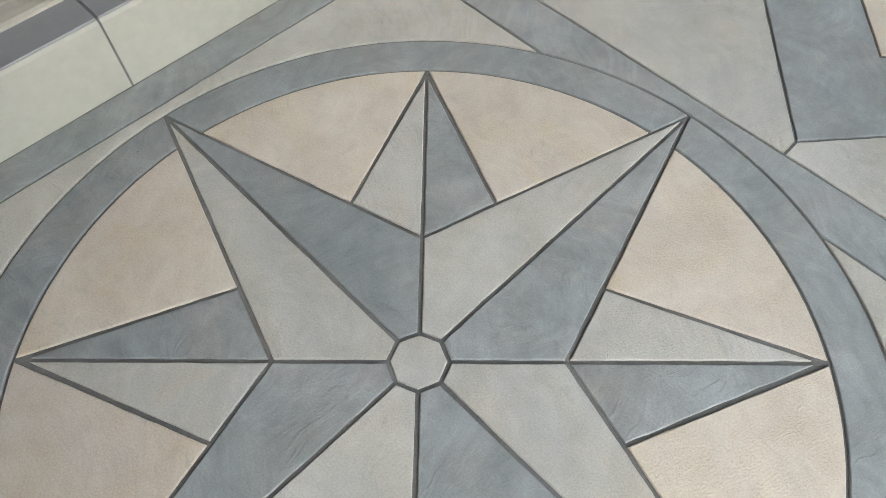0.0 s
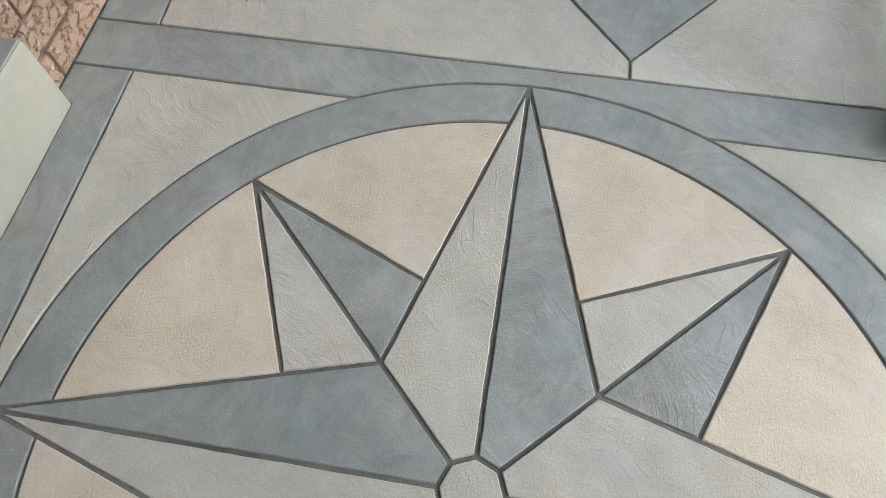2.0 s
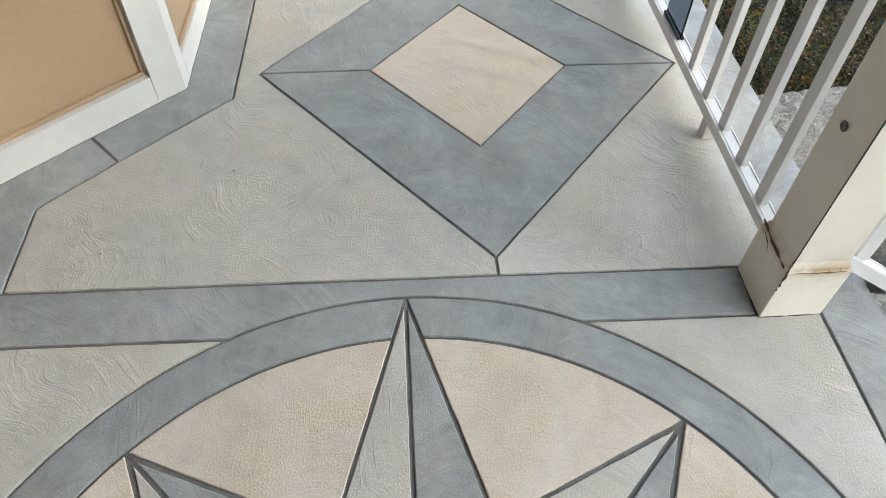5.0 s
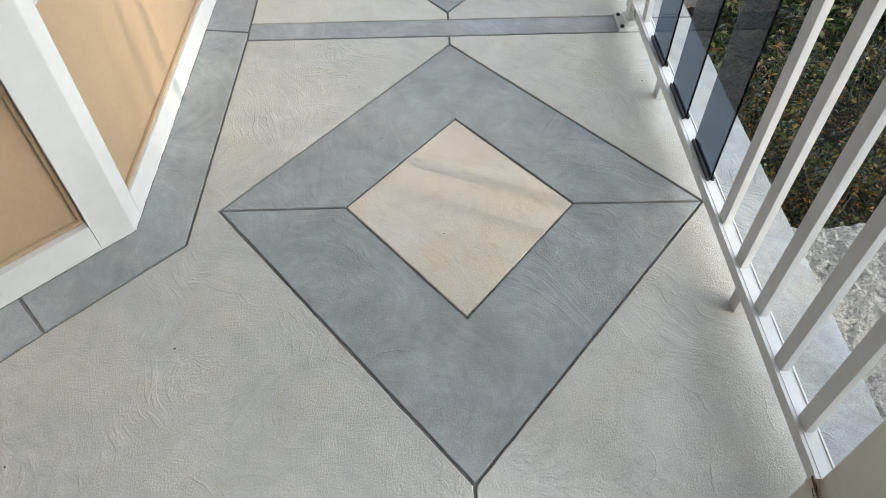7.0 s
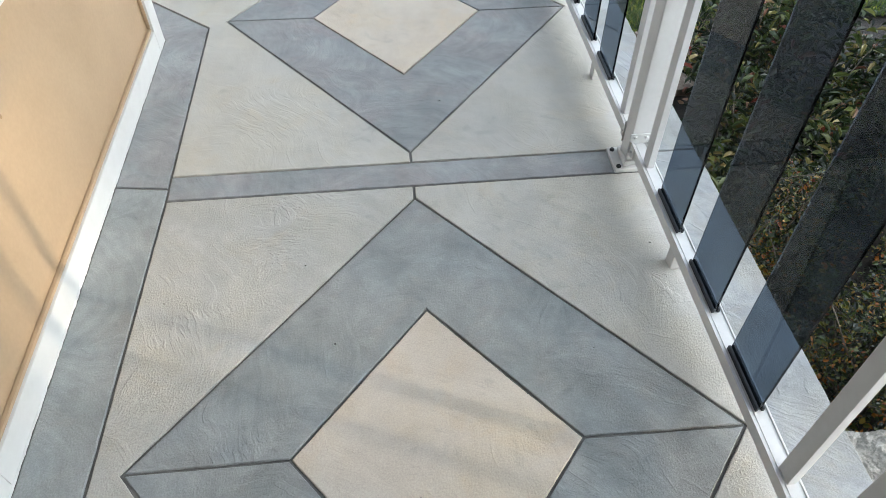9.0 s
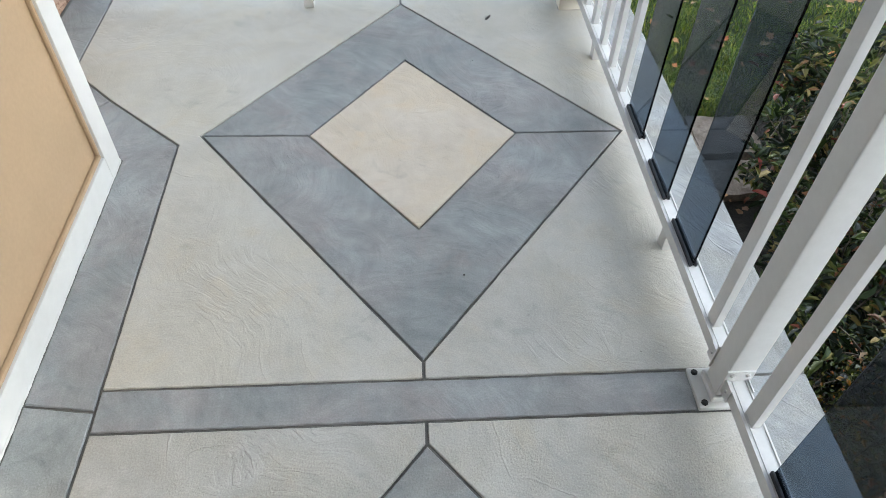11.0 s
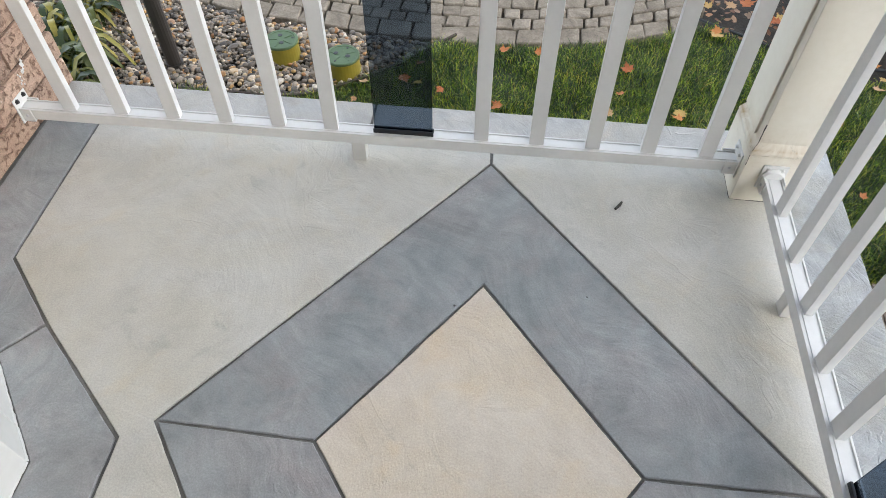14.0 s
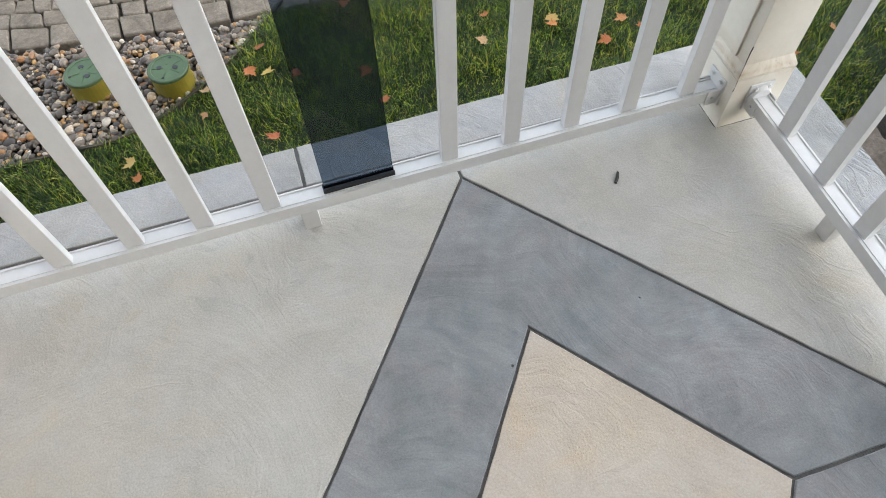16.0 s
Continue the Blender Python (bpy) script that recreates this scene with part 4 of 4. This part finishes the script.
# gravel: rounded river pebbles, two layers deep
def pebble_shapes(number):
    out = []
    for _ in range(number):
        bm = bmesh.new()
        bmesh.ops.create_icosphere(bm, subdivisions=2, radius=1.0)
        o = Vector(rng.uniform(0, 50, 3))
        for v in bm.verts:
            v.co *= 1 + 0.28 * noise.noise(v.co * 0.9 + o)
        bm.verts.index_update()
        out.append((np.array([v.co for v in bm.verts]), [tuple(v.index for v in f.verts) for f in bm.faces]))
        bm.free()
    return out


def scatter_pebbles(name, spots, label, material):
    verts, faces, k = [], [], 0
    for x, y, z, s in spots:
        co, fs = SHAPES[rng.integers(len(SHAPES))]
        a, (sx, sy, sz) = rng.uniform(0, 2 * math.pi), s * rng.uniform((0.8, 0.65, 0.45), (1.25, 0.95, 0.75))
        q = co * (sx, sy, sz)
        tilt = rng.uniform(-0.4, 0.4)
        q = np.stack([q[:, 0], q[:, 1] * math.cos(tilt) - q[:, 2] * math.sin(tilt), q[:, 1] * math.sin(tilt) + q[:, 2] * math.cos(tilt)], 1)
        q = np.stack([q[:, 0] * math.cos(a) - q[:, 1] * math.sin(a) + x, q[:, 0] * math.sin(a) + q[:, 1] * math.cos(a) + y, q[:, 2] + z], 1)
        verts += q.tolist()
        faces += [tuple(i + k for i in f) for f in fs]
        k += len(co)
    return tagged(from_arrays(name, verts, faces, material, smooth=True), label, "gravel", kind="stuff")


SHAPES = pebble_shapes(10)
spots = []
for layer, (amount, lift) in enumerate(((4200, 0.003), (3200, 0.013))):
    k = 0
    while k < amount:
        x, y = rng.uniform(-2.6, -0.1), rng.uniform(4.56, 6.5)
        if in_gravel(x, y):
            s = rng.uniform(0.0078, 0.015) if rng.random() < 0.85 else rng.uniform(0.0155, 0.025)
            spots.append((x, y, GZ + lift + rng.uniform(-0.004, 0.006), s))
            k += 1
scatter_pebbles("gravel", spots, "mixed grey, tan and rusty river pebbles", PEBBLE)

# wooden edging between gravel and lawn
bm = bmesh.new()
xs = [-2.1 + 2.03 * k / 24 for k in range(25)]
ring = []
for x in xs:
    y = bed_edge(x)
    ring.append([bm.verts.new((x + dx, y + dy, z)) for dx, dy, z in ((0.003, -0.006, GZ - 0.03), (-0.003, 0.006, GZ - 0.03), (-0.003, 0.006, GZ + 0.024), (0.003, -0.006, GZ + 0.024))])
for a, b in zip(ring, ring[1:]):
    for k in range(4):
        bm.faces.new((a[k], a[(k + 1) % 4], b[(k + 1) % 4], b[k]))
bm.faces.new(ring[0][::-1]), bm.faces.new(ring[-1])
bmesh.ops.recalc_face_normals(bm, faces=bm.faces)
edging = thing("garden_edging", "weathered brown edging strip between pebbles and lawn", "garden edging")
part("strip", bm, EDGING, edging)


# valve boxes with green lids
def valve_box(x, y, turn, label):
    v = thing("valve_box", label, "valve box", (x, y, GZ - 0.02), group="irrigation valve boxes")
    part("body", lathe(bmesh.new(), [(0.09, 0.0), (0.085, 0.05), (0.081, 0.105), (0.086, 0.107), (0.086, 0.115)], 32), BOXYELLOW, v, "olive-yellow plastic body", smooth=False)
    lid = part("lid", lathe(bmesh.new(), [(0.085, 0.115), (0.085, 0.125), (0.081, 0.129), (0.07, 0.129), (0.068, 0.1265), (0.01, 0.1265)], 32), LIDGREEN, v, "faded green lid")
    for k, (px, py) in enumerate(((0.0, 0.035), (0.0, -0.03), (0.058, 0.0), (-0.058, 0.01))):
        r = 0.012 if k < 2 else 0.006
        part("hole", lathe(bmesh.new(), [(r, 0.1268), (r, 0.1282), (r * 0.8, 0.1286)], 12, (px, py, 0)), RUBBER, lid, "dark finger hole")
    for a in range(5):
        t = 2 * math.pi * a / 5
        bm = moved(boxed(0.02, 0.064, -0.0025, 0.0025, 0.126, 0.1285), Matrix.Rotation(t + 0.4, 4, "Z"))
        part("rib", bm, LIDGREEN, lid)
    v.rotation_euler, v.scale = (0, 0, radians(turn)), (1.0, 1.0, 1.0)
    return v


valve_box(-0.93, 5.905, 20, "round irrigation valve box with faded green lid among pebbles")
valve_box(-0.598, 5.815, 75, "round irrigation valve box near the edging, green lid")

pole = thing("lamp_post", "slim dark bronze garden lamp post in the pebbles", "lamp post", (-1.455, 5.765, GZ - 0.05))
part("pole", tube(bmesh.new(), [(0, 0, 0), (-0.01, 0.0, 0.6), (-0.02, 0.0, 1.85)], 0.037, 16), POLE, pole)
part("collar", tube(bmesh.new(), [(0, 0, 0.03), (0, 0, 0.08)], 0.0425, 16), POLE, pole)


# hosta: arching strap leaves by the brick corner
def blade_leaf(verts, faces, base, yaw, length, width, arch, segs=6):
    k = len(verts)
    d, s = Vector((math.cos(yaw), math.sin(yaw), 0)), Vector((-math.sin(yaw), math.cos(yaw), 0))
    for i in range(segs + 1):
        f = i / segs
        w = width * math.sin(math.pi * min(1, f * 0.92 + 0.08)) ** 0.7 * (1 if i < segs else 0.05)
        c = Vector(base) + d * (length * f) + Vector((0, 0, arch * length * (1.6 * f - 1.9 * f * f)))
        for e, dz in ((-1, 0.18), (0, 0), (1, 0.18)):
            verts.append(tuple(c + s * (w * e) + Vector((0, 0, dz * w))))
    for i in range(segs):
        for e in range(2):
            a = k + 3 * i + e
            faces.append((a, a + 1, a + 4, a + 3))


hosta = thing("hosta", "yellowing green hosta at the brick corner", "plant", (0, 0, 0))
verts, faces = [], []
for cx, cy in ((-1.966, 5.69), (-2.148, 5.921), (-2.185, 5.537), (-1.881, 5.439), (-2.07, 6.123)):
    for k in range(75):
        blade_leaf(verts, faces, (cx + rng.uniform(-0.07, 0.07), cy + rng.uniform(-0.07, 0.07), GZ), rng.uniform(0, 2 * math.pi), rng.uniform(0.15, 0.33), rng.uniform(0.009, 0.0185), rng.uniform(0.8, 1.9))
from_arrays("leaves", verts, faces, HOSTA, hosta, smooth=True)

# maple leaves on the grass
LOBES = [(0, -0.42), (0.1, -0.4), (0.36, -0.5), (0.3, -0.28), (0.62, -0.18), (0.5, -0.02), (0.78, 0.3), (0.48, 0.26), (0.42, 0.36), (0.22, 0.3), (0.26, 0.6), (0.14, 0.58), (0, 1.0)]
outline = LOBES + [(-x, y) for x, y in LOBES[-2:0:-1]]
leaf_meshes = []
for v in range(5):
    bm = bmesh.new()
    curl = random.uniform(0.25, 0.75)
    def bend(x, y):
        return (x, y, curl * (x * x * 0.8 + 0.25 * y * y) + 0.08 * noise.noise((x * 2, y * 2, v)))
    c = bm.verts.new(bend(0, 0))
    rim = [bm.verts.new(bend(x * random.uniform(0.9, 1.1), y)) for x, y in outline]
    half = [bm.verts.new(bend(x * 0.5, y * 0.5)) for x, y in outline]
    for k in range(len(rim)):
        j = (k + 1) % len(rim)
        bm.faces.new((half[k], rim[k], rim[j], half[j]))
        bm.faces.new((c, half[k], half[j]))
    me = bpy.data.meshes.new("fallen_leaf")
    bm.to_mesh(me)
    bm.free()
    me.materials.append(MAPLE)
    leaf_meshes.append(me)


def fallen(x, y, z, s):
    ob = new("fallen_leaf", leaf_meshes[int(rng.integers(5))])
    ob.location = (x, y, z)
    ob.scale = (s, s, s)
    ob.rotation_euler = (rng.uniform(-0.35, 0.35), rng.uniform(-0.35, 0.35), rng.uniform(0, 6.28))
    return tagged(ob, "dry orange-brown maple leaf lying flat", "leaf", "fallen maple leaves")


for x, y in ((1.195, 5.429), (1.03, 5.63), (-0.25, 5.36), (-0.285, 5.748), (-0.217, 5.714), (1.315, 5.528), (0.805, 5.94), (0.183, 5.59), (0.785, 5.456), (-0.8, 5.41), (2.06, 5.382), (2.115, 5.46), (2.41, 5.488), (2.343, 5.399), (1.601, 5.246), (1.872, 5.103), (1.736, 5.639), (2.152, 5.8), (1.99, 5.917)):
    fallen(x, y, GZ + 0.05, 0.046)
k = 0
while k < 46:
    x, y = rng.uniform(-0.8, 3.1), rng.uniform(4.6, 6.3)
    if in_lawn(x, y):
        fallen(x, y, GZ + rng.uniform(0.04, 0.06), rng.uniform(0.02, 0.046))
        k += 1

# drip hose along the planting bed, with larger leaves blown against it
hose = thing("drip_hose", "black plastic drip hose along the leaf-covered bed", "hose")
part("pipe", tube(bmesh.new(), [(1.018, 6.641, GZ), (1.328, 6.413, GZ + 0.012), (1.439, 6.348, GZ + 0.014), (1.547, 6.278, GZ + 0.012), (1.883, 6.146, GZ + 0.01), (2.591, 6.107, GZ + 0.005)], 0.0085, 10), RUBBER, hose)
for k in range(95):
    x = rng.uniform(1.22, 3.3)
    fallen(x, bed_line(x) + rng.uniform(-0.08, 0.7), GZ + rng.uniform(0.03, 0.06), rng.uniform(0.035, 0.07))

# tumbled pavers of the garden path
path = tagged(part("pavement", boxed(-5.0, 1.25, 5.9, 10.0, GZ - 0.3, GZ - 0.019), JOINTS), "tumbled grey paver path with dark joints", "path", kind="structure")


def paver(poly, z):
    """A tumbled paver: corners knocked off, faces slightly out of level."""
    ring = []
    for i, p in enumerate(poly):
        p, before, after = Vector(p), Vector(poly[i - 1]), Vector(poly[(i + 1) % len(poly)])
        c = random.uniform(0.007, 0.018)
        ring += [p + (before - p).normalized() * c, p + ((before - p).normalized() + (after - p).normalized()) * c * 0.28, p + (after - p).normalized() * c]
    bm = bmesh.new()
    tx, ty = random.uniform(-0.03, 0.03), random.uniform(-0.03, 0.03)
    mid = sum(ring, Vector((0, 0))) / len(ring)
    rings = [[bm.verts.new((x, y, h + (tx * (x - mid.x) + ty * (y - mid.y) if h > GZ else 0))) for x, y in r] for r, h in ((inset(ring, 0.003), GZ - 0.03), (inset(ring, 0.003), z - 0.008), (inset(ring, 0.006), z - 0.003), (inset(ring, 0.011), z))]
    n = len(ring)
    for a, b in zip(rings, rings[1:]):
        for k in range(n):
            bm.faces.new((a[k], a[(k + 1) % n], b[(k + 1) % n], b[k]))
    bm.faces.new(rings[-1])
    return part("paver", bm, PAVER, path)


row_y, depth, r = 0.0, 0.155, 0
for r in range(12):
    depth = 0.14 if r == 0 else 0.099
    x = -3.5 + random.uniform(0, 0.1)
    while x < 1.2 + 0.25 * row_y:
        w = random.uniform(0.14, 0.207) if r == 0 else random.choice((0.082, 0.098, 0.12, 0.142))
        j = [random.uniform(-0.009, 0.009) for _ in range(8)]
        poly = [(x + j[0], lawn_edge(x) + row_y + j[1]), (x + w + j[2], lawn_edge(x + w) + row_y + j[3]), (x + w + j[4], lawn_edge(x + w) + row_y + depth + j[5]), (x + j[6], lawn_edge(x) + row_y + depth + j[7])]
        paver(poly, GZ + 0.018 + random.uniform(-0.004, 0.004))
        x += w
    row_y += depth


# rough stones: the big limestone blocks by the steps, and small tan ones edging the lawn
def boulder(name, x0, x1, y0, y1, z0, z1, material, label, category, rough, cuts=5, group=""):
    ob = thing(name, label, category, ((x0 + x1) / 2, (y0 + y1) / 2, z0), group)
    bm = boxed(-(x1 - x0) / 2, (x1 - x0) / 2, -(y1 - y0) / 2, (y1 - y0) / 2, 0, z1 - z0)
    bmesh.ops.subdivide_edges(bm, edges=bm.edges, cuts=cuts * 4, use_grid_fill=True)
    o = Vector((x0 * 3.1, y0 * 2.3, 0.7))
    for v in bm.verts:
        s = 1 - 0.10 * rough * 10 * max(abs(v.co.x) / (x1 - x0) * 2 - 0.85, 0) - 0.1 * rough * 10 * max(abs(v.co.y) / (y1 - y0) * 2 - 0.85, 0)
        d = noise.noise_vector(v.co * 4 + o) * rough + noise.noise_vector(v.co * 11 + o) * rough * 0.5 + noise.noise_vector(v.co * 29 + o) * rough * 0.55 + noise.noise_vector(v.co * 63 + o) * rough * 0.28
        v.co = Vector((v.co.x * s, v.co.y * s, v.co.z)) + d
    part("stone", bm, material, ob)
    return ob


boulder("step_stone", 1.17, 2.3, 1.16, 1.805, GZ - 0.1, -0.16, LIMESTONE, "rough grey limestone block beside the porch steps", "stone", 0.014, 24)
boulder("step_stone", 1.24, 2.2, -1.6, 0.99, GZ - 0.1, -0.21, LIMESTONE, "rough grey limestone step below the porch edge", "stone", 0.018, 24)
for x0, x1, y0, y1, z in ((1.395, 1.66, 4.367, 4.655, -0.83), (1.668, 1.987, 4.428, 4.738, -0.84), (1.61, 1.962, 4.135, 4.399, -0.85), (1.305, 1.591, 4.085, 4.34, -0.85)):
    boulder("edging_stone", x0, x1, y0, y1, GZ - 0.1, z, TANSTONE, "weathered tan flagstone edging the lawn", "stone", 0.01, 3, "edging stones")


# withered dark fronds arching over the limestone block
fronds = thing("withered_plant", "blackened withered fronds curling over the limestone block", "plant", (1.64, 1.74, -0.15))
for reach, yaw, lift, width in ((0.27, 232, 0.07, 0.011), (0.23, 222, 0.11, 0.009), (0.2, 243, 0.05, 0.012), (0.25, 212, 0.04, 0.008), (0.17, 255, 0.09, 0.01), (0.15, 226, 0.03, 0.011)):
    verts, faces = [], []
    d = Vector((math.cos(radians(yaw)), math.sin(radians(yaw)), 0))
    for k in range(13):
        f = k / 12
        bend = 0.05 * math.sin(f * 3.0) * (1 if yaw % 2 else -1)
        c = d * reach * f + Vector((-d.y, d.x, 0)) * bend + Vector((0, 0, 0.01 + lift * math.sin(f * math.pi) * (1 - 0.4 * f)))
        w = width * (0.25 + math.sin(min(1.0, f * 1.15) * math.pi) ** 0.8) * (0.15 if k == 12 else 1)
        side = Vector((-d.y, d.x, 0.5)).normalized() * w
        verts += [tuple(c - side), tuple(c + Vector((0, 0, -0.25 * w))), tuple(c + side), tuple(c + Vector((0, 0, -0.004)))]
        if k:
            j = 4 * k
            faces += [(j - 4, j - 3, j + 1, j), (j - 3, j - 2, j + 2, j + 1), (j - 2, j - 1, j + 3, j + 2), (j - 1, j - 4, j, j + 3)]
    from_arrays("frond", verts, faces, WITHERED, fronds)


# shrubs: bent stems carrying many small leaves
def shrub(cx, cy, radius, height, leaves, label, lance=False):
    s = thing("shrub", label, "shrub", (cx, cy, GZ - 0.02), group="shrubs beside the porch")
    ends = []
    for k in range(26):
        bm = bmesh.new()
        a, r = rng.uniform(0, 2 * math.pi), radius * math.sqrt(rng.uniform(0.02, 1))
        h = height * rng.uniform(0.55, 1.0) * (1 - 0.3 * (r / radius) ** 2)
        p0 = Vector((math.cos(a) * r * 0.35, math.sin(a) * r * 0.35, 0))
        p3 = Vector((math.cos(a) * r, math.sin(a) * r, h))
        p1 = p0 + Vector((rng.uniform(-0.05, 0.05), rng.uniform(-0.05, 0.05), h * 0.35))
        p2 = p0.lerp(p3, 0.65) + Vector((rng.uniform(-0.06, 0.06), rng.uniform(-0.06, 0.06), h * 0.1))
        pts = [p0, p1, p2, p3]
        tube(bm, pts, [0.006, 0.005, 0.0035, 0.0015], 5)
        ends.append(pts)
        for _ in range(3):
            f = rng.uniform(0.35, 0.95)
            i = min(int(f * 3), 2)
            b0 = pts[i].lerp(pts[i + 1], f * 3 - i)
            b1 = b0 + Vector((rng.uniform(-0.16, 0.16), rng.uniform(-0.16, 0.16), rng.uniform(0.02, 0.16)))
            tube(bm, [b0, b0.lerp(b1, 0.5) + Vector((0, 0, 0.01)), b1], [0.003, 0.0022, 0.001], 4)
            ends.append([b0, b0, b1, b1])
        part("stem", bm, BARK, s)
    verts, faces = [], []
    for k in range(int(leaves * 1.7)):
        pts = ends[int(rng.integers(len(ends)))]
        f = rng.uniform(0.15, 1.0) ** 0.8
        i = min(int(f * 3), 2)
        c = pts[i].lerp(pts[i + 1], f * 3 - i) + Vector(rng.normal(0, 0.03, 3))
        d = Vector(rng.normal(0, 1, 3))
        d.z = d.z * 0.5 - 0.1
        d.normalize()
        side = d.cross(Vector((rng.normal(0, 0.4), rng.normal(0, 0.4), 1))).normalized()
        up = side.cross(d)
        l = rng.uniform(0.008, 0.018) if rng.random() < 0.85 else rng.uniform(0.018, 0.03)
        w = l * rng.uniform(0.22, 0.34)
        if lance:
            l = rng.uniform(0.03, 0.08)
            w = l * rng.uniform(0.12, 0.2)
        j = len(verts)
        for u, v, z in ((0, 0, 0), (0.35, 1, 0.15), (0.75, 0.7, 0.1), (1, 0, -0.12), (0.75, -0.7, 0.1), (0.35, -1, 0.15), (0.5, 0, -0.02)):
            verts.append(tuple(c + d * (l * u) + side * (w * v) + up * (l * z)))
        faces += [(j, j + 1, j + 6), (j + 1, j + 2, j + 6), (j + 2, j + 3, j + 6), (j + 3, j + 4, j + 6), (j + 4, j + 5, j + 6), (j + 5, j, j + 6)]
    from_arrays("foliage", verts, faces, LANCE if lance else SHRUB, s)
    return s


for cx, cy, r, h, n in ((1.724, 2.25, 0.445, 0.75, 6400), (2.4, 2.1, 0.53, 0.85, 6400), (1.595, 2.72, 0.382, 0.63, 4600), (2.346, 2.85, 0.53, 0.75, 5000), (3.151, 2.5, 0.583, 0.93, 3600), (3.204, 3.4, 0.583, 0.83, 3000), (2.883, 1.6, 0.424, 0.83, 2200)):
    shrub(cx, cy, r, h, n, "dense small-leaved shrub turning yellow and orange in autumn")
for cx, cy, r, h, n in ((1.702, 3.3, 0.445, 0.6, 1500), (2.453, 3.5, 0.53, 0.7, 1500), (1.968, 3.991, 0.403, 0.6, 1100), (2.301, 4.493, 0.382, 0.72, 1000), (2.272, 6.816, 0.53, 0.45, 600)):
    shrub(cx, cy, r, h, n, "leafy perennial with long narrow glossy leaves", True)

# dry leaf litter under the shrubs, along the slab and beyond the lawn
verts, faces = [], []
for k in range(2500):
    if k < 450:
        x, y = rng.uniform(1.1, 3.6), rng.uniform(1.7, 4.4)
    elif k < 750:
        x, y = rng.uniform(1.1, 1.26), rng.uniform(0.4, 1.3)
    else:
        x, y = rng.uniform(1.25, 4.3), rng.uniform(5.8, 7.7)
        if y < bed_line(x):
            continue
    a, s, z = rng.uniform(0, 6.28), rng.uniform(0.01, 0.028), GZ - 0.012 + rng.uniform(0, 0.03)
    j = len(verts)
    t1, t2 = rng.uniform(-0.4, 0.4, 2)
    for u, v, w in ((1, 0, 0.15), (0.3, 0.6, 0), (-0.8, 0.25, 0.1), (-0.7, -0.4, 0.0), (0.35, -0.55, 0.12)):
        verts.append((x + s * (u * math.cos(a) - v * math.sin(a)), y + s * (u * math.sin(a) + v * math.cos(a)), z + s * (w + u * t1 + v * t2) + 0.012))
    faces.append((j, j + 1, j + 2, j + 3, j + 4))
tagged(from_arrays("leaf_litter", verts, faces, DRYLEAF), "brown and orange dry leaf litter on soil", "leaves", kind="stuff")


# unseen blockers added far beyond the garden, with a gap through which the low sun comes
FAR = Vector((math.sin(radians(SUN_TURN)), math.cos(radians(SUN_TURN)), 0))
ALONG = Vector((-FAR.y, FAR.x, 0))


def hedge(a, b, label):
    """An unseen hedge-shaped blocker added across the sun's way, from a to b metres along it."""
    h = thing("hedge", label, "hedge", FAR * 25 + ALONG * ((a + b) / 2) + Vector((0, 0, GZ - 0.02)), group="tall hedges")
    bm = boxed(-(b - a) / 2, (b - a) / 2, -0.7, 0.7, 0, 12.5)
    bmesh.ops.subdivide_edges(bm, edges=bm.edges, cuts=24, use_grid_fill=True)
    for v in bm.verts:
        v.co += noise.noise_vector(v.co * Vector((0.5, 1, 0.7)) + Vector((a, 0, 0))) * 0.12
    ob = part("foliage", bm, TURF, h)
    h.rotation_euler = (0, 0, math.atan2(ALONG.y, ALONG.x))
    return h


hedge(2.06, 14.0, "unseen hedge-shaped sun blocker added beyond the garden")
hedge(-14.0, 1.58, "unseen hedge-shaped sun blocker added beyond the garden")
